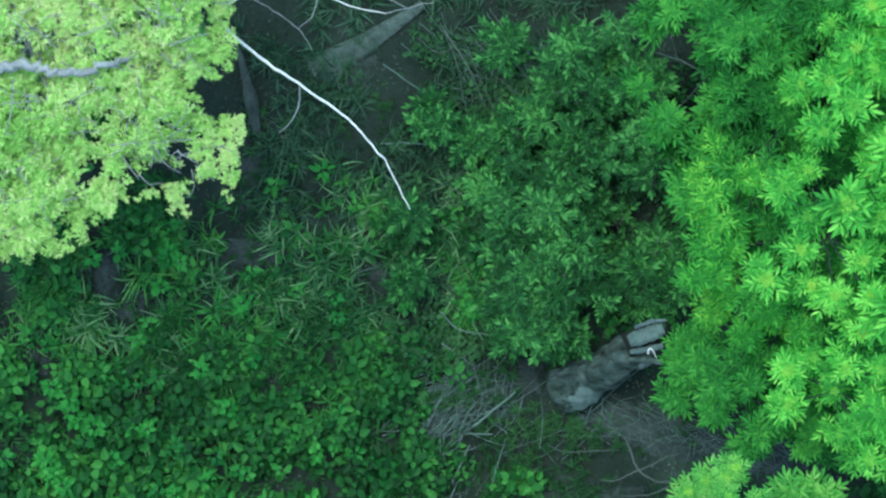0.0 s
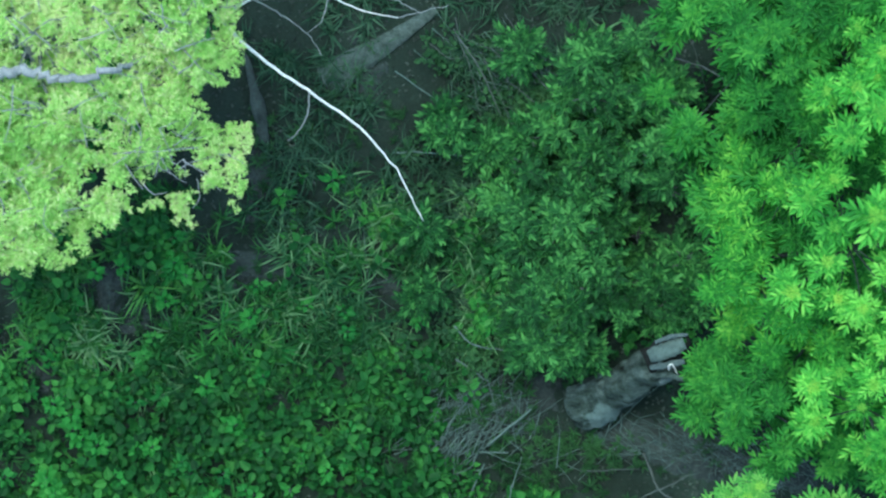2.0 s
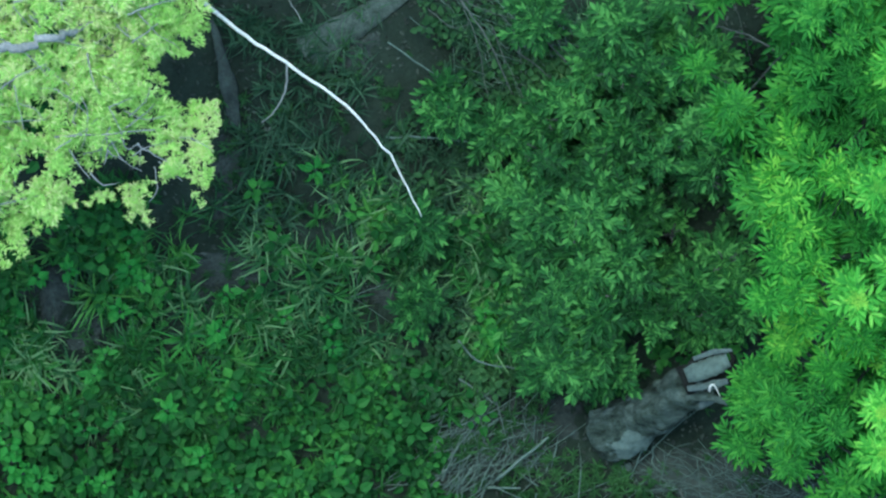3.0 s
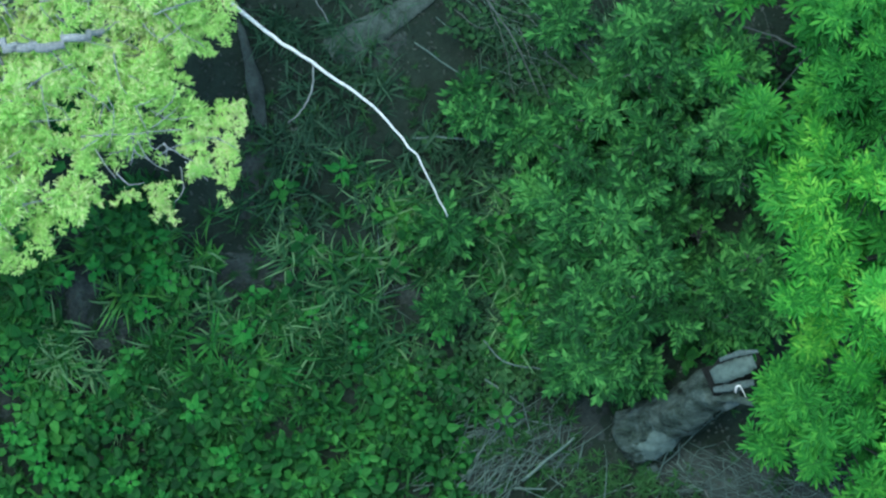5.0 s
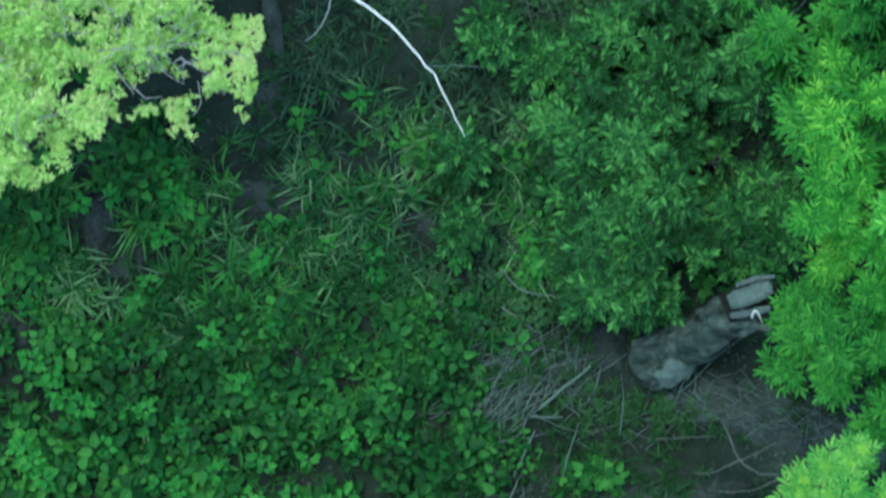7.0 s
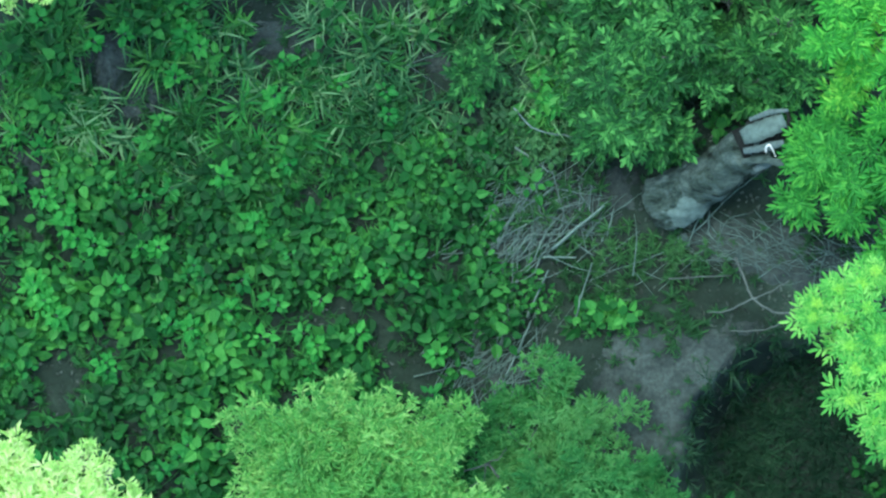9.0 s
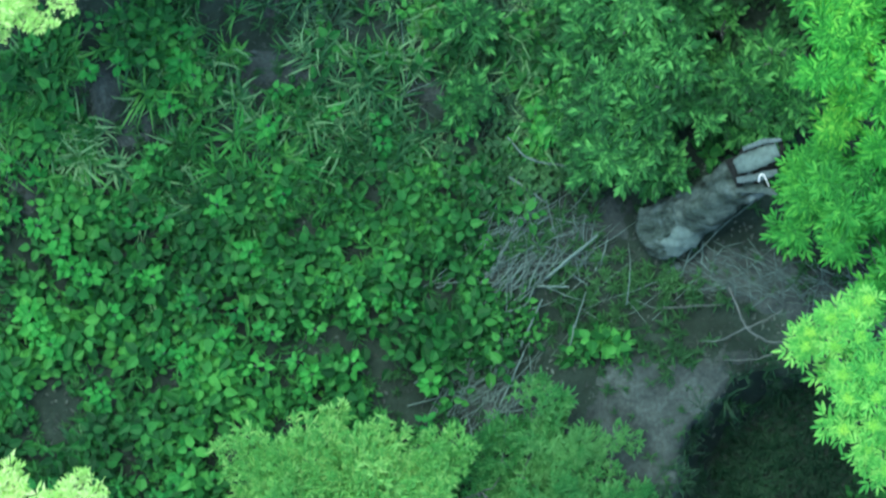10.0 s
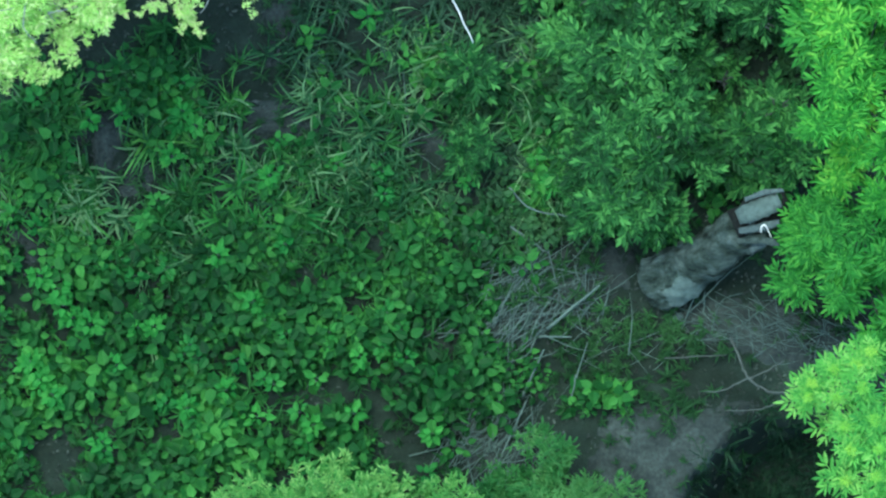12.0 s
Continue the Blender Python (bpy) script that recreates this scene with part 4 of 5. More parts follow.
tree("small tree with pale yellow-green leaves", (-3.0, -3.3, 0), (-2.9, -3.2, 2.6),
     [(-2.86, -2.71, 0.10, 3.20), (-2.64, -2.82, 0.13, 3.20), (-2.35, -2.67, 0.06, 3.20), (-2.20, -2.88, 0.08, 3.20), (-2.88, -2.96, 0.23, 3.20), (-2.46, -3.05, 0.23, 3.20), (-3.20, -2.86, 0.29, 3.20)],
     GREY_BARK, SPRAYS, LEAF_YELLOW, 0.075, 2, 0.14, 4, 0.06, (0.75, 1.15), 0.0, 0.35, crown=fill(PALE_CROWN, 0.056, 3.15, 2, 0.12, 0.2, 2.4, (), 0.07, 0.05, 0.3))
tree("low bushy tree with soft pale yellow-green leaves", (-0.9, -3.6, 0), (-0.9, -3.4, 0.9),
     [(-1.46, -2.58, 0.20, 1.20), (-1.19, -2.45, 0.16, 1.20), (-0.92, -2.58, 0.23, 1.20), (-0.58, -2.65, 0.25, 1.20), (-1.19, -2.85, 0.25, 1.20), (-0.75, -2.88, 0.28, 1.20), (-1.63, -2.85, 0.12, 1.20), (-0.31, -2.82, 0.16, 1.00), (-1.32, -3.12, 0.22, 1.20), (-0.58, -3.15, 0.22, 1.20)],
     TWIG, FINE_SPRAYS, LEAF_PALE, 0.075, 2, 0.12, 3, 0.05, (0.8, 1.2), 0.0, 0.4, crown=fill(BUSH_CROWN, 0.062, 1.15, 2, 0.12, 0.25, 3.0, (), 0.08, -0.3, 0.5))
tree("low green bushy tree with soft fine leaves", (0.7, -3.3, 0), (0.7, -3.2, 0.6),
     [(-0.17, -2.64, 0.19, 0.80), (0.07, -2.54, 0.19, 0.70), (0.31, -2.71, 0.22, 0.70), (0.62, -2.77, 0.19, 0.70), (0.86, -2.81, 0.14, 0.60), (0.14, -2.13, 0.14, 0.50), (0.17, -2.37, 0.12, 0.50), (0.69, -2.26, 0.11, 0.40), (0.14, -2.98, 0.22, 0.80), (0.58, -2.98, 0.19, 0.80)],
     TWIG, FINE_SPRAYS, LEAF_LOW, 0.08, 2, 0.12, 3, 0.04, (0.8, 1.2), 0.0, 0.4, crown=fill(LOW_CROWN, 0.085, 0.6, 2, 0.16, 0.35, 3.0, [(0.62, -2.50, 0.12), (0.10, -2.30, 0.06), (0.75, -2.34, 0.13), (0.88, -2.62, 0.12), (0.55, -2.28, 0.08)], 0.08, 0.0, 0.4))


# ---- shrubs ----
def shrub(x, y, r, z, name="shrub", label="deep green shrub with pinnate leaves, understory shade in the colour", group="understory shrubs"):
    g = float(ground_height(np.array(x), np.array(y)))
    t = thing(name, (x, y, g), label, "shrub", group)
    under(bar("stem", [(x, y, g - 0.05), (x + 0.02, y - 0.02, g + (z - g) * 0.5), (x, y, z - 0.05)], 0.012, 0.005, TWIG, None, 6, 0.004), t)
    for k in range(4):
        a = rng.uniform(0, 6.28)
        under(bar("branch", [(x, y, g + (z - g) * 0.4), (x + 0.4 * r * math.cos(a), y + 0.4 * r * math.sin(a), z - 0.08), (x + 0.8 * r * math.cos(a), y + 0.8 * r * math.sin(a), z - 0.1)], 0.007, 0.003, TWIG, None, 5, 0.004), t)
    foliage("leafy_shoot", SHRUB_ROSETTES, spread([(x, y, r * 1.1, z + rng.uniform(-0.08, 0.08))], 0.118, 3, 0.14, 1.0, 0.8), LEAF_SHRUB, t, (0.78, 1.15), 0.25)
    return t


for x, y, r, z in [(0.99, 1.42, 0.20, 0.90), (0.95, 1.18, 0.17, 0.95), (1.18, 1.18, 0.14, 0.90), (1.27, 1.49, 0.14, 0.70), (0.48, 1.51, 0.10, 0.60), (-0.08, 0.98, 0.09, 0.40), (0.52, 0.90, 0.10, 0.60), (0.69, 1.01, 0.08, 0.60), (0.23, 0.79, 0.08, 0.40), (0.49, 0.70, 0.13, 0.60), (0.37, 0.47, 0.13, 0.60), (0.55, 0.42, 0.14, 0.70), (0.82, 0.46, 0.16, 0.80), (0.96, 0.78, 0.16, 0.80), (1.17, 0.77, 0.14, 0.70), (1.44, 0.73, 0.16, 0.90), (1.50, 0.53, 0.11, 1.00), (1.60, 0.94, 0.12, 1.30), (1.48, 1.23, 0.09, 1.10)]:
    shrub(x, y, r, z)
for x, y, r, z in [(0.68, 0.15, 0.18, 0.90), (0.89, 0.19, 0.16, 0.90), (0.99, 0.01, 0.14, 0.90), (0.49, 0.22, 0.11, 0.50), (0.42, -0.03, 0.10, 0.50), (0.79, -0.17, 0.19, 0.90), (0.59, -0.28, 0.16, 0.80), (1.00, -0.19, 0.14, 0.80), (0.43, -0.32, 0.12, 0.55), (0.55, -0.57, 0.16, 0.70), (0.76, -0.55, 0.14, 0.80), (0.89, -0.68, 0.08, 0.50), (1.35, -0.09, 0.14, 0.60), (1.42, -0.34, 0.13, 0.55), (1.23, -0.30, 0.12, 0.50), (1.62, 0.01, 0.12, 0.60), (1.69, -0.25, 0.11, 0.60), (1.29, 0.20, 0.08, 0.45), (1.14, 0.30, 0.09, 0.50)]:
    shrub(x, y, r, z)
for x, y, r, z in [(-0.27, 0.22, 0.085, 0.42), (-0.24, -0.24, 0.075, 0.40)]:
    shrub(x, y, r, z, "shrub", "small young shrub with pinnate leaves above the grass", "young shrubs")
LEAF_ONE = leaf_shape(0.085, 0.036, (0.3, 0.68), (0.95, 0.85), 0.18, 0.3)


def seedling(x, y, r, z, name, label, category, group, leaf, mat, count):
    """A stem with single leaves, each a part."""
    g = float(ground_height(np.array(x), np.array(y)))
    t = thing(name, (x, y, g), label, category, group)
    h = max(0.08, z - g)
    under(bar("stem", [(x, y, g - 0.03), (x + 0.01, y, g + h * 0.6), (x, y, g + h)], 0.006, 0.003, TWIG, None, 5, 0.002, "", 3), t)
    me = shared_mesh("leaf", leaf, mat)
    for k in range(count):
        s_ = (k + 0.5) / count
        a = k * 2.4 + rng.normal(0, 0.7)
        out = r * 0.6 * math.sqrt(s_) * rng.uniform(0.3, 1.2)
        m = Matrix([list(q) for q in turns(np.array([a]), np.array([rng.normal(0.1, 0.4)]), np.array([rng.normal(0, 0.4)]))[0] * rng.uniform(0.4, 0.9)]).to_4x4()
        m.translation = (-out * math.sin(a), out * math.cos(a), h * (1.0 - 0.45 * s_))
        ob = new("leaf", me)
        ob.parent = t
        ob.matrix_basis = m


for x, y, r, z in [(-2.04, -0.04, 0.14, 0.25), (-1.80, -0.92, 0.09, 0.25), (-0.90, 0.59, 0.10, 0.20), (0.25, -0.44, 0.10, 0.40), (-0.20, -0.77, 0.09, 0.15)]:
    seedling(x, y, r, z, "seedling", "small leafy seedling rising out of the grass", "seedling", "seedlings", LEAF_ONE, LEAF_SEEDLING, int(16 + 190 * r))
for x, y in np.concatenate([cover(LEAFY[:8], 60, GAPS), cover(GRASSY[1:5], 14)]):
    seedling(float(x), float(y), 0.07, rng.uniform(0.15, 0.28), "weed", "bright green weed with rounded leaves", "weed", "taller weeds", OVAL_LEAF, LEAF_SEEDLING, int(rng.integers(9, 16)))

for x, y, r in [(-2.04, -0.0, 0.08), (-1.96, -0.09, 0.07), (-2.1, -0.28, 0.07), (-2.41, -0.02, 0.06), (-2.6, -0.07, 0.06), (-1.5, -0.4, 0.09), (-1.4, -0.82, 0.06), (-1.81, -0.89, 0.09), (-2.91, -1.02, 0.09), (-2.79, -1.1, 0.11), (-1.6, -1.18, 0.1), (-2.3, -1.34, 0.09), (-0.97, -1.86, 0.1), (-1.22, -1.93, 0.09), (-0.94, -1.51, 0.07), (-0.49, -1.98, 0.09), (-2.51, -2.04, 0.09), (-2.89, -1.66, 0.12), (-2.96, -1.55, 0.1), (-2.82, -1.76, 0.1)] + [(-2.76, -1.21, 0.13), (-2.7, -1.28, 0.1), (-2.6, -1.32, 0.11), (-2.2, -1.33, 0.1), (-2.43, -1.57, 0.09), (-2.96, -1.59, 0.12), (-2.91, -1.66, 0.12), (-2.83, -1.75, 0.1), (-1.59, -1.17, 0.08), (-1.76, -1.72, 0.1), (-1.57, -1.88, 0.1), (-2.0, -1.83, 0.1)]:
    seedling(x, y, r, 0.34, "weed", "fresh bright green weed standing out of the ground cover", "weed", "fresh bright weeds", OVAL_LEAF, LEAF_FRESH, int(8 + 110 * r))
for x, y, r in [(-2.8, -0.28, 0.14), (-3.09, -0.26, 0.12), (-2.92, -0.72, 0.12), (-3.09, -0.65, 0.12), (-3.11, -0.93, 0.11), (-2.48, -0.93, 0.18), (-2.76, -0.86, 0.1), (-2.13, -0.96, 0.1), (0.59, -1.73, 0.11)]:
    seedling(x, y, r, 0.15, "weed", "broad-leaved green weed close to bare soil", "weed", "broad-leaved weeds", OVAL_LEAF, LEAF_SEEDLING, int(8 + 100 * r))


def grass_tuft(x, y, r, mat, label):
    """One tuft: arching blades out of one root."""
    pieces = []
    for k in range(int(14 + 50 * r)):
        blade = blade_shape(r * rng.uniform(0.9, 1.6), rng.uniform(0.013, 0.024), rng.uniform(0.9, 1.8), 5, rng.normal(0, 0.3))
        turn = turns(np.array([k * 2.4 + rng.normal(0, 0.3)]), np.array([rng.normal(-0.15, 0.2)]), np.array([rng.normal(0, 0.15)]))
        pieces.append(scatter(blade, [(rng.normal(0, 0.02), rng.normal(0, 0.02), -0.01)], turn, [1.0]))
    ob = link("grass_tuft", *joined(pieces), mat)
    ob.location = (x, y, float(ground_height(np.array(x), np.array(y))))
    return tagged(ob, label, "grass tuft", "grass tufts")


for x, y, r in [(-2.8, -0.12, 0.2), (-2.24, -0.17, 0.22), (-1.78, -0.71, 0.2), (-2.98, 0.09, 0.2), (-2.03, 0.06, 0.17), (-3.08, -0.05, 0.15), (-1.09, -0.6, 0.15), (-1.23, -0.43, 0.17), (-2.77, 0.0, 0.22), (-2.63, -0.64, 0.2), (-2.23, -0.73, 0.18), (-2.96, -0.37, 0.15), (-3.11, -0.02, 0.14)]:
    grass_tuft(x, y, r, LEAF_STAR, "olive-green tuft of grass with arching blades")
for x, y, r in [(-2.66, -0.59, 0.19), (-2.43, -0.68, 0.17), (-1.72, -0.22, 0.17), (-1.54, -0.36, 0.15), (-1.37, -0.57, 0.17), (-0.88, -0.11, 0.2), (-0.74, -0.32, 0.17), (-1.02, -0.32, 0.17), (-0.6, -0.01, 0.17), (-2.65, -1.55, 0.15), (-2.16, -1.62, 0.15), (-2.65, -2.36, 0.15)]:
    grass_tuft(x, y, r, LEAF_GRASS, "pale green tuft of long arching grass blades")
for x, y, r in [(-1.82, -0.69, 0.2), (-1.56, -0.71, 0.18), (-1.32, -0.65, 0.18), (-1.7, -0.46, 0.17), (-2.02, -0.52, 0.15), (-2.12, -1.55, 0.16), (-1.21, -1.4, 0.15), (-2.36, -1.27, 0.14)]:
    grass_tuft(x, y, r, LEAF_SEEDLING, "fresh green tuft of broad arching grass blades")

# ---- fallen wood ----
def fallen_log(label, points, r0, r1, mat, flat=0.8, name="log", bare=(), bare_mat=None, lump=1.0):
    """A thick, uneven trunk lying on the ground; bare: stretches (from, to, side, width) where the bark is gone."""
    sides, steps = 48, 20
    v, f = tube(points, r0, r1, sides, 0.0, steps)
    rings = (len(v) - 2) // sides
    mids = np.array([v[j * sides : (j + 1) * sides].mean(0) for j in range(rings)])
    for i in range(len(v)):
        p = v[i]
        m = mids[min(i // sides, rings - 1)]
        q = 1 + lump * 0.30 * noise.noise(Vector(p * 5.0)) + lump * 0.16 * noise.noise(Vector(p * 14.0)) + 0.10 * noise.noise(Vector(p * 34.0))
        j = min(i // sides, rings - 1)
        taper = min(1.0, 0.45 + 0.55 * math.sqrt(j / (rings * 0.14))) if i < rings * sides else 0.4
        v[i] = m + (p - m) * q * taper * (1, 1, flat)
    t = thing(name, tuple(points[0]), label, "log")
    me = bpy.data.meshes.new("body")
    me.from_pydata(v.tolist(), [], [tuple(dict.fromkeys(x)) for x in f.tolist()])
    me.polygons.foreach_set("use_smooth", np.full(len(me.polygons), True))
    me.materials.append(mat)
    under(new("body", me), t)
    for a, b, side, width in bare:
        ja, jb = int(a * (rings - 1)), int(b * (rings - 1))
        pv, pf, cols = [], [], width
        for j in range(ja, jb + 1):
            for k in range(cols):
                i = j * sides + (side + k) % sides
                u = min((j - ja) / (jb - ja), 1 - (j - ja) / (jb - ja)) * 4
                w = min(k, cols - 1 - k) * 0.5
                out = v[i] - mids[j]
                lift = 0.014 * min(1.0, min(u, w)) - 0.007 + 0.012 * noise.noise(Vector(v[i] * 9)) + 0.006 * noise.noise(Vector(v[i] * 30))
                pv.append(v[i] + out / np.linalg.norm(out) * lift)
        for j in range(jb - ja):
            for k in range(cols - 1):
                c = j * cols + k
                pf.append((c, c + 1, c + cols + 1, c + cols))
        tagged(under(link("bare_wood", pv, pf, bare_mat, smooth=True), t), "pale weathered wood without bark")
    return t


def slab(name, points, width, thick, mat, parent, label=""):
    """A split piece of wood: a long, tapered, uneven board along the points."""
    p = np.array(points, float)
    n = 14
    v, f = [], []
    for j in range(n):
        s = j / (n - 1)
        k = s * (len(p) - 1)
        i = min(int(k), len(p) - 2)
        q = p[i] + (p[i + 1] - p[i]) * (k - i)
        d = p[-1] - p[0]
        side = np.array((-d[1], d[0], 0)) / math.hypot(d[0], d[1])
        w = width * (0.8 + 0.2 * math.sin(math.pi * s)) * (1 + 0.10 * rng.normal())
        for a in range(5):
            u = a / 2 - 1
            v.append(q + side * u * w / 2 + np.array((0, 0, thick * (1 - u * u * 0.7) + rng.normal(0, 0.002))))
        for a in range(5):
            u = a / 2 - 1
            v.append(q + side * u * w / 2 * 0.96 + np.array((0, 0, -thick)))
    for j in range(n - 1):
        b = j * 10
        for a in range(4):
            f.append((b + a, b + 10 + a, b + 11 + a, b + 1 + a))
            f.append((b + 5 + a, b + 6 + a, b + 16 + a, b + 15 + a))
        f.append((b, b + 5, b + 15, b + 10))
        f.append((b + 4, b + 14, b + 19, b + 9))
    for b in (0, (n - 1) * 10):
        for a in range(4):
            f.append((b + a, b + a + 1, b + a + 6, b + a + 5))
    ob = under(link(name, v, f, mat, smooth=True), parent)
    if label:
        tagged(ob, label)
    return ob


log = fallen_log("broken mossy fallen trunk with bare pale wood and a splintered end", [(0.83, -1.09, 0.13), (1.0, -1.0, 0.20), (1.21, -0.86, 0.38), (1.42, -0.73, 0.62)], 0.165, 0.145, LOG_BARK, 0.85, "log",
                 ((0.17, 0.55, 46, 13),), BARE_WOOD)
# Added dark slab: the shadow in the hollow end, put in as colour.
slab("hollow_shadow", [(1.34, -0.70, 0.70), (1.48, -0.64, 0.78), (1.62, -0.57, 0.84)], 0.20, 0.03, HOLLOW_SHADE, log, "dark slab painted as the shadow inside the hollow broken end")
slab("split_board", [(1.36, -0.66, 0.86), (1.49, -0.61, 0.93), (1.61, -0.56, 0.98)], 0.12, 0.02, BARE_WOOD, log, "pale split board of bare wood")
slab("splinter", [(1.40, -0.555, 0.94), (1.52, -0.51, 0.99), (1.63, -0.50, 1.01)], 0.03, 0.012, LOG_GREY, log)
slab("splinter", [(1.37, -0.74, 0.80), (1.50, -0.72, 0.86), (1.61, -0.69, 0.90)], 0.05, 0.012, LOG_GREY, log)
slab("splinter", [(1.36, -0.80, 0.68), (1.50, -0.79, 0.80), (1.61, -0.82, 0.88)], 0.045, 0.015, LOG_BARK, log)
slab("splinter", [(1.62, -0.50, 0.98), (1.64, -0.55, 0.97), (1.63, -0.60, 0.95)], 0.03, 0.012, HOLLOW_SHADE, log)
under(bar("splinter", [(1.50, -0.75, 0.92), (1.50, -0.72, 0.97), (1.52, -0.71, 0.99), (1.54, -0.74, 0.97), (1.56, -0.78, 0.93)], 0.007, 0.003, PALE_BARK, None, 7, 0.0, "curled white splinter"), log)
for _ in range(80):
    q = rng.uniform(0.15, 1.0)
    side = rng.uniform(-0.13, 0.13)
    c = np.array((0.83 + 0.62 * q - 0.52 * side, -1.09 + 0.38 * q + 0.85 * side, 0.13 + 0.13 + 0.50 * q * q + 0.02 - 3.2 * side * side))
    a = 0.55 + rng.normal(0, 0.35)
    d = np.array((math.cos(a), math.sin(a), 0.5)) * rng.uniform(0.02, 0.07)
    if q > 0.55 or abs(side) > 0.09:
        slab("bark_plate", [c - d, c + rng.normal(0, 0.004, 3), c + d], rng.uniform(0.018, 0.05), rng.uniform(0.006, 0.014), LOG_BARK if rng.uniform() < 0.7 else LOG_GREY, log)
fallen_log("short grey broken log chunk on the soil", [(0.97, -1.29, 0.03), (1.06, -1.25, 0.03)], 0.035, 0.03, LOG_GREY, 0.8, "wood_chunk")

fallen_log("flat grey fallen log half hidden in grass", [(-0.96, 1.30, -0.02), (-0.78, 1.42, 0.02), (-0.48, 1.60, 0.04), (-0.15, 1.83, 0.05)], 0.15, 0.03, MOSSY_BARK, 0.35, lump=0.3)
fallen_log("short grey dead branch in the grass", [(-1.54, 1.52, 0.10), (-1.46, 1.23, 0.06), (-1.39, 0.86, 0.02)], 0.022, 0.045, BARK, 0.5, "fallen_branch", lump=1.8)


def stick(points, r0, r1, mat, label, name="stick", group=""):
    return tagged(bar(name, points, r0, r1, mat, None, 6, 0.003), label, "stick", group)


# The long white branch that hangs out of the yellow-green tree, and its side twigs.
branch = thing("white_branch", (-1.93, 2.03, 3.00), "long bare white branch arching down from the tree", "branch")
under(bar("main_branch", [(-1.93, 2.03, 3.0), (-1.56, 1.62, 2.8), (-1.31, 1.4, 2.7), (-0.99, 1.18, 2.6), (-0.69, 0.96, 2.5), (-0.44, 0.68, 2.4), (-0.25, 0.32, 2.15)], 0.0145, 0.0042, PALE_BARK, None, 8, 0.004), branch)
under(bar("side_twig", [(-1.03, 1.2, 2.6), (-1.04, 1.06, 2.5), (-1.1, 0.94, 2.4), (-1.18, 0.87, 2.3)], 0.007, 0.0035, GREY_BARK, None, 6, 0.002), branch)
for pts, r in (
    ([(-1.61, 1.73, 2.25), (-1.43, 1.85, 2.20), (-1.27, 1.93, 2.15)], 0.009),
    ([(-1.43, 1.85, 2.25), (-1.11, 1.87, 2.20), (-0.79, 1.91, 2.15)], 0.006),
    ([(-0.95, 1.90, 2.25), (-0.70, 1.78, 2.20), (-0.42, 1.72, 2.15)], 0.006),
    ([(-0.42, 1.72, 2.25), (-0.26, 1.76, 2.20), (-0.07, 1.81, 2.15)], 0.004),
    ([(-1.55, 1.79, 2.25), (-1.54, 1.58, 2.20), (-1.43, 1.52, 2.15)], 0.0045),
    ([(-1.43, 1.85, 2.25), (-1.23, 1.74, 2.20), (-1.05, 1.61, 2.15), (-0.95, 1.46, 2.10)], 0.0045),
    ([(-0.89, 1.90, 2.25), (-0.94, 1.72, 2.20), (-1.05, 1.61, 2.15)], 0.0045),
    ([(-0.62, 1.92, 2.25), (-0.42, 1.83, 2.20), (-0.28, 1.76, 2.15)], 0.005),
):
    under(bar("side_twig", pts, r, r * 0.55, PALE_BARK if r > 0.005 else GREY_BARK, None, 6, 0.004), branch)
# A thick blue-grey limb that shows through the yellow-green crown.
under(bar("limb", [(-3.56, 1.32, 3.28), (-3.08, 1.32, 3.50), (-2.92, 1.35, 3.54), (-2.73, 1.28, 3.57), (-2.54, 1.28, 3.60), (-2.34, 1.34, 3.56), (-2.15, 1.42, 3.28)], 0.040, 0.02, GREY_BARK, None, 9, 0.014), yellow)

for pts, r in (([(-2.33, 0.78, 3.40), (-2.03, 0.80, 3.46), (-1.76, 0.82, 3.42)], 0.008), ([(-2.03, 0.80, 3.45), (-2.03, 0.71, 3.44), (-2.05, 0.62, 3.40)], 0.006), ([(-2.26, 0.72, 3.40), (-2.13, 0.54, 3.38)], 0.007),
               ([(-1.95, 0.81, 3.45), (-1.92, 0.71, 3.40), (-1.85, 0.74, 3.40), (-1.85, 0.61, 3.36)], 0.005), ([(-1.74, 0.64, 3.40), (-1.61, 0.53, 3.38)], 0.006), ([(-1.77, 0.61, 3.38), (-1.75, 0.49, 3.35), (-1.80, 0.41, 3.30)], 0.005)):
    under(bar("limb", pts, r * 0.8, r * 0.45, GREY_BARK, None, 6, 0.003), yellow)
for pts, r in (([(-1.89, 1.31, 3.45), (-1.74, 1.42, 3.45)], 0.006), ([(-2.38, 1.18, 3.50), (-2.24, 1.07, 3.48)], 0.006), ([(-2.98, 1.24, 3.74), (-2.99, 1.04, 3.74), (-3.04, 0.85, 3.70)], 0.006), ([(-1.91, 1.47, 3.55), (-1.74, 1.53, 3.50), (-1.64, 1.55, 3.45)], 0.007),
               ([(-2.00, 1.78, 3.60), (-1.97, 1.64, 3.58), (-1.89, 1.61, 3.52)], 0.006), ([(-3.03, 1.69, 3.75), (-2.88, 1.54, 3.74)], 0.006), ([(-2.17, 0.68, 3.38), (-2.07, 0.71, 3.40), (-1.96, 0.76, 3.42)], 0.005), ([(-2.37, 0.49, 3.40), (-2.40, 0.42, 3.36), (-2.44, 0.37, 3.34)], 0.005)):
    under(bar("limb", pts, r * 0.8, r * 0.45, GREY_BARK, None, 6, 0.003), yellow)

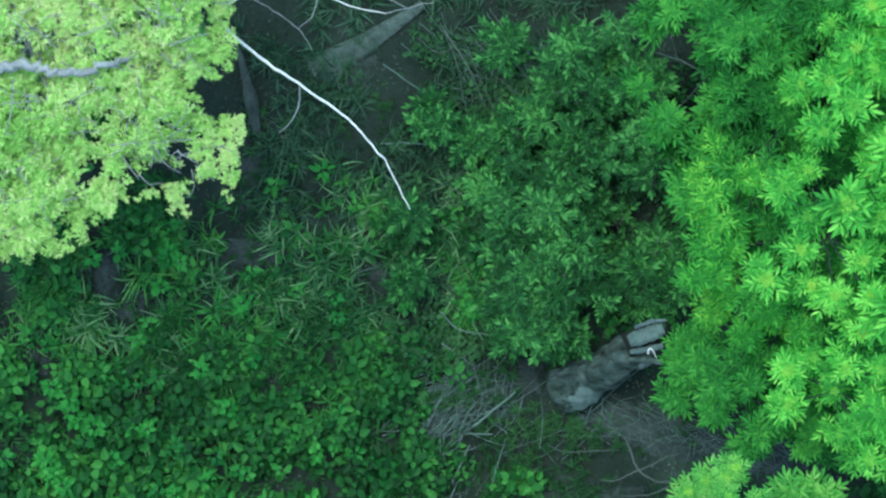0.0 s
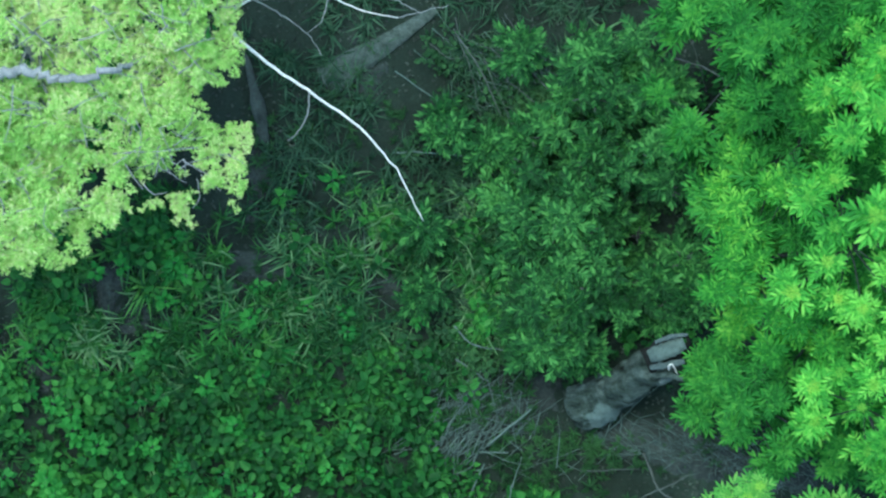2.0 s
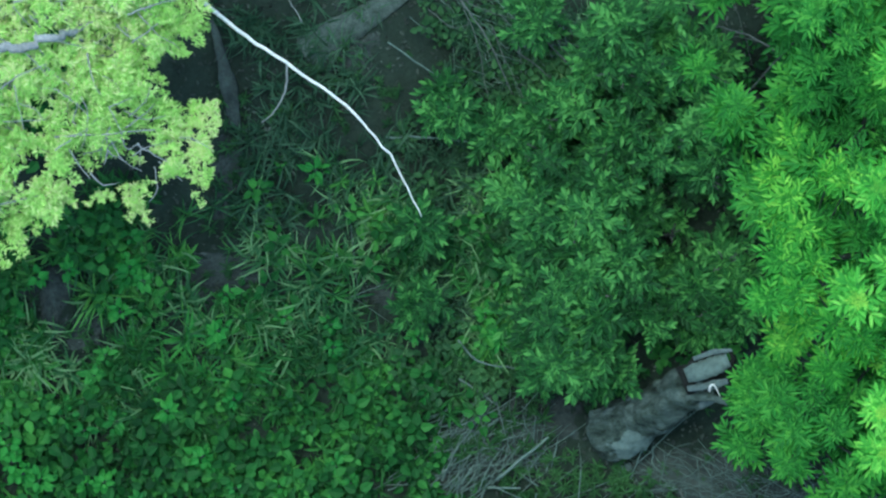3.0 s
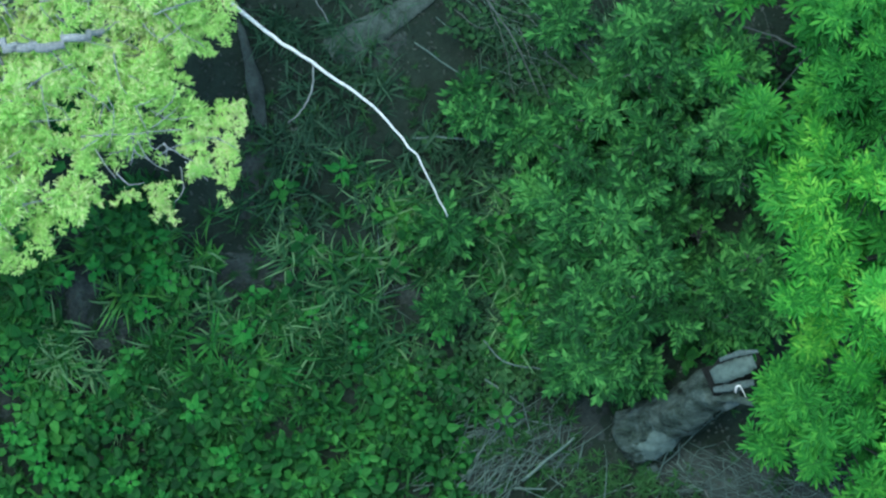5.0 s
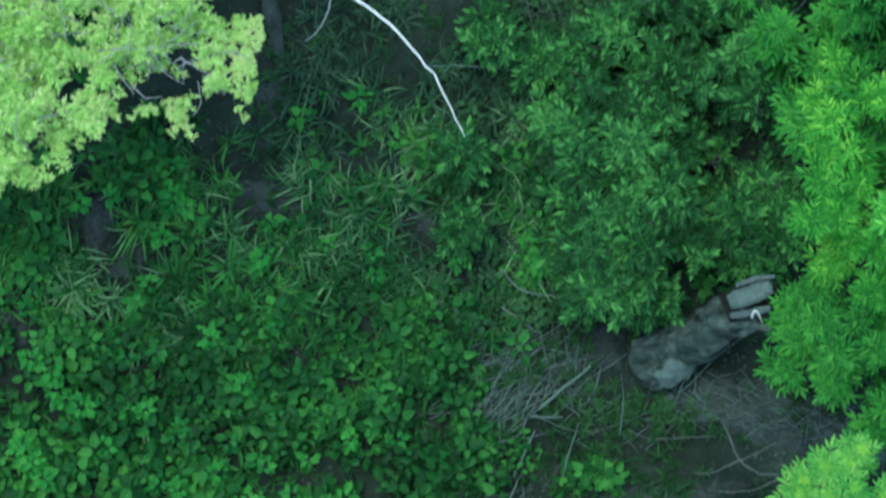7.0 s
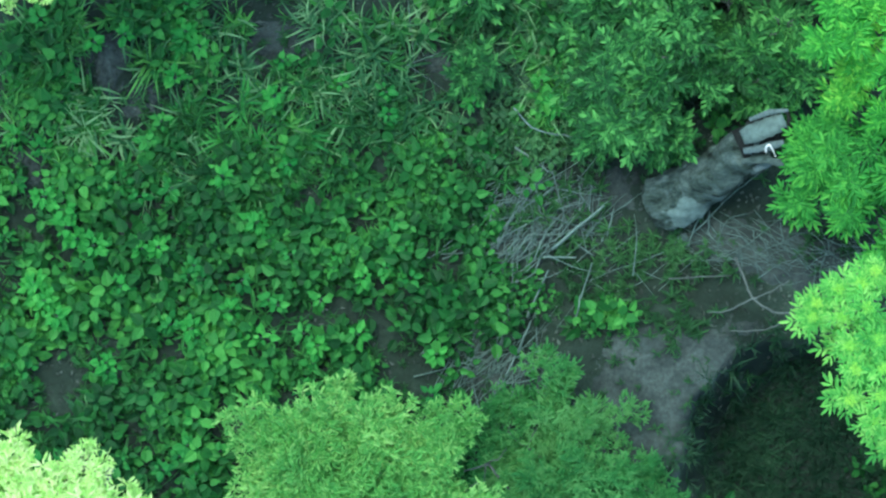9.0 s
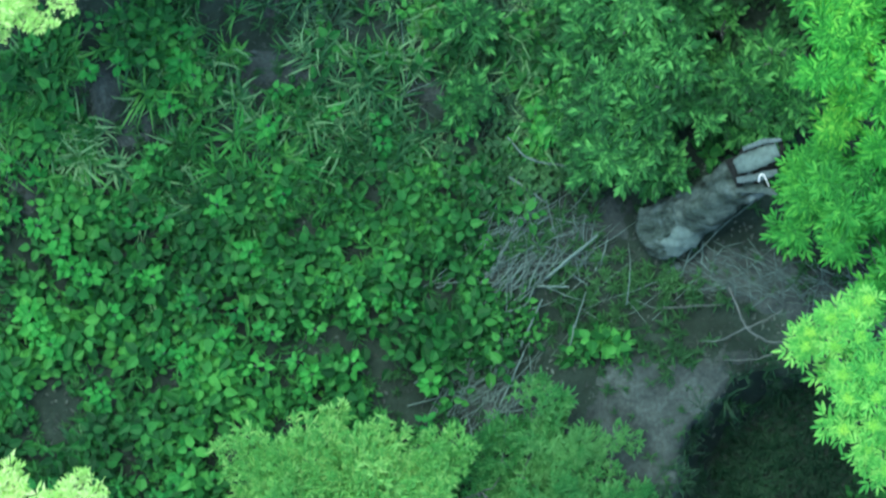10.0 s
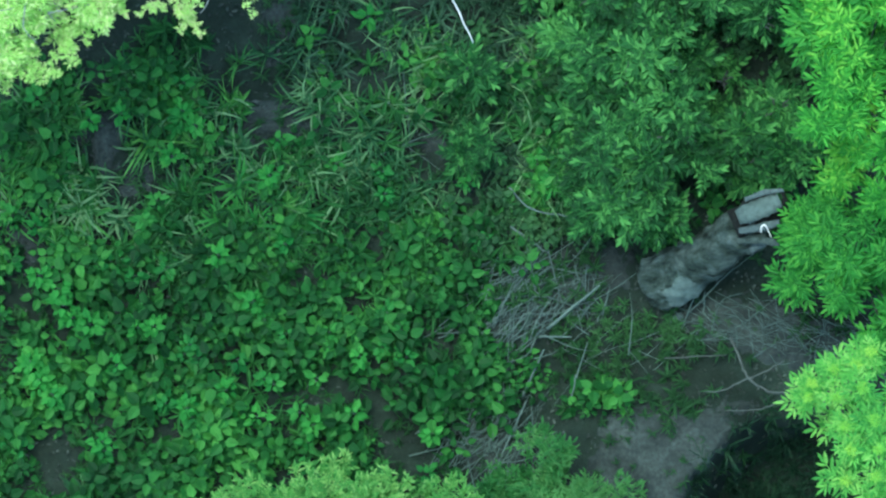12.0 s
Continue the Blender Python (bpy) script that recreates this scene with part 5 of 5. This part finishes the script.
# Bare pale twigs that lie open on top of the yellow-green crown.
for _ in range(120):
    x, y = -1.5 - 1.7 * rng.uniform() ** 1.5, rng.uniform(0.3, 1.95)
    inner = float(rim_distance(np.array(x), np.array(y), YELLOW_CROWN))
    if inner > 0.04:
        a, k = rng.normal(-0.5, 0.9), rng.uniform(0.06, 0.16)
        top = 3.40 + 0.25 * noise.noise(Vector((x * 2.6, y * 2.6, 2.7))) + 0.25 * min(inner, 0.3)
        c, d = np.array((x, y, top + rng.uniform(-0.06, 0.05))), np.array((math.cos(a), math.sin(a), -0.15)) * k
        under(bar("twig", [c - d, c + rng.normal(0, 0.02, 3) * (1, 1, 0.3), c + d], rng.uniform(0.003, 0.006), 0.002, GREY_BARK, None, 5, 0.003, "", 3), yellow)

GREY_STICK = "thin grey dead stick lying on the soil"
for pts, r in (([(0.22, -1.33, 0.06), (0.54, -1.06, 0.16)], 0.011), ([(-0.27, -1.36, 0.05), (-0.08, -1.26, 0.09)], 0.011), ([(0.07, -1.75, 0.05), (0.20, -1.46, 0.10)], 0.008),
               ([(-0.06, -2.12, 0.05), (0.09, -1.78, 0.10)], 0.007), ([(0.36, -1.82, 0.05), (0.40, -1.61, 0.10)], 0.006), ([(0.17, -1.38, 0.05), (0.37, -1.38, 0.08)], 0.008),
               ([(-0.14, -2.10, 0.03), (-0.11, -1.87, 0.07)], 0.006), ([(-0.26, -1.31, 0.05), (-0.03, -1.15, 0.10)], 0.009), ([(-0.01, -1.36, 0.06), (0.08, -1.24, 0.10)], 0.006), ([(0.07, -1.07, 0.06), (0.23, -0.95, 0.10)], 0.006)):
    stick(pts, r, r * 0.7, STRAW, GREY_STICK)
for pts, r in (([(0.45, -1.10, 0.05), (0.46, -0.95, 0.12)], 0.005), ([(0.56, -1.25, 0.05), (0.60, -1.09, 0.10)], 0.005), ([(0.39, -1.68, 0.05), (0.47, -1.41, 0.10)], 0.005), ([(1.05, -1.33, 0.04), (1.13, -1.13, 0.14)], 0.006), ([(1.18, -1.24, 0.04), (1.19, -1.09, 0.12)], 0.005),
               ([(-0.01, -0.70, 0.10), (0.22, -0.86, 0.05)], 0.008), ([(-0.02, -0.46, 0.15), (0.13, -0.60, 0.20), (0.43, -0.64, 0.10)], 0.007), ([(1.10, -1.22, 0.10), (1.32, -1.00, 0.25), (1.50, -0.85, 0.35)], 0.004),
               ([(-0.46, 0.79, 0.05), (-0.20, 0.79, 0.08), (0.08, 0.76, 0.06)], 0.008), ([(-0.45, 1.38, 0.05), (-0.12, 1.15, 0.10)], 0.006), ([(-0.90, 0.03, 0.03), (-0.76, 0.06, 0.06)], 0.01)):
    stick(pts, r, r * 0.7, STRAW, GREY_STICK)
for pts, r in (([(0.94, -1.51, 0.15), (1.32, -1.49, 0.25)], 0.007), ([(1.35, -1.38, 0.20), (1.41, -1.54, 0.35), (1.45, -1.63, 0.40), (1.57, -1.71, 0.40), (1.69, -1.72, 0.40)], 0.012),
               ([(1.45, -1.63, 0.40), (1.31, -1.70, 0.35), (1.18, -1.72, 0.30)], 0.008), ([(1.45, -1.63, 0.40), (1.57, -1.58, 0.40), (1.67, -1.52, 0.40)], 0.008), ([(1.68, -1.75, 0.40), (1.53, -1.82, 0.30), (1.32, -1.83, 0.25)], 0.007),
               ([(1.51, 1.47, 0.80), (1.77, 1.38, 1.00), (1.96, 1.24, 1.20)], 0.011), ([(0.00, 1.64, 0.30), (0.18, 1.36, 0.40), (0.32, 1.05, 0.30)], 0.008), ([(0.49, 1.43, 0.30), (0.70, 1.19, 0.30)], 0.007), ([(0.35, 1.32, 0.30), (0.60, 1.12, 0.25)], 0.007)):
    stick(pts, r * 0.75, r * 0.45, TWIG, "crooked grey dead twig above the soil")

for x, y in cover([(0.36, 1.22, 0.46, 0.42), (0.08, 1.47, 0.32, 0.25), (0.71, 1.23, 0.28, 0.35), (0.50, -0.67, 0.21, 0.21), (1.55, 1.40, 0.32, 0.21)], 17):
    a, k = rng.normal(-0.9, 0.6), rng.uniform(0.15, 0.35)
    d = np.array((math.cos(a), math.sin(a), 0.0)) * k
    c = np.array((x, y, rng.uniform(0.12, 0.4)))
    stick([c - d - (0, 0, 0.1), c + rng.normal(0, 0.045, 3), c + d], 0.0035, 0.0018, TWIG, "thin bare grey twig sticking out of the undergrowth", "stick", "bare twigs")

# Dead stalks: loose heaps between the fallen trunk and the weeds.
STALKS = [
    ([(0.17, -1.09, 0.42, 0.28), (-0.04, -1.26, 0.31, 0.24)], 150, 0.72, "loose heap of grey dead stalks beside the trunk"),
    ([(-0.14, -1.96, 0.28, 0.35)], 90, 1.0, "thin scatter of dead stalks between weeds"),
    ([(1.45, -1.30, 0.40, 0.16), (1.90, -1.38, 0.40, 0.14), (2.30, -1.50, 0.35, 0.14)], 210, 0.1, "thin scatter of dead stalks on pale soil"),
    ([(0.62, -1.45, 0.42, 0.25)], 14, 0.4, "few thin dead stalks among dark weeds"),
    ([(0.50, 1.26, 0.40, 0.30), (0.08, 1.43, 0.30, 0.20)], 60, -0.9, "thin dead stems standing in dull grass"),
    ([(0.50, 1.23, 0.56, 0.39), (0.08, 1.50, 0.32, 0.25), (-0.48, -0.14, 0.49, 0.21)], 16, -0.8, "thin scatter of dead stalks in the undergrowth"),
]
for spots, count, lean_to, label in STALKS:
    x0, y0 = spots[0][:2]
    heap = thing("stalk_heap", (x0, y0, float(ground_height(np.array(x0), np.array(y0)))), label, "dead stalks", "heaps of dead stalks")
    for x, y in cover(spots, count):
        a = (lean_to if lean_to != 0.1 else -0.35) + rng.normal(0, 0.4 if rng.uniform() < 0.7 else 1.1)
        k = rng.uniform(0.06, 0.32) if lean_to != 0.1 else rng.uniform(0.05, 0.16)
        z = float(ground_height(np.array(x), np.array(y)))
        d = np.array((math.cos(a), math.sin(a), rng.normal(0, 0.12))) * k
        c = np.array((x, y, z + rng.uniform(0.015, 0.08)))
        bend = (rng.normal(0, 0.02), rng.normal(0, 0.02), rng.uniform(0, 0.03))
        under(bar("stalk", [c - d, c + bend, c + d], rng.uniform(0.0012, 0.0058) * (0.6 if lean_to == 0.1 else 1.0), 0.0012, STRAW, None, 4, 0.0, "", 3), heap)
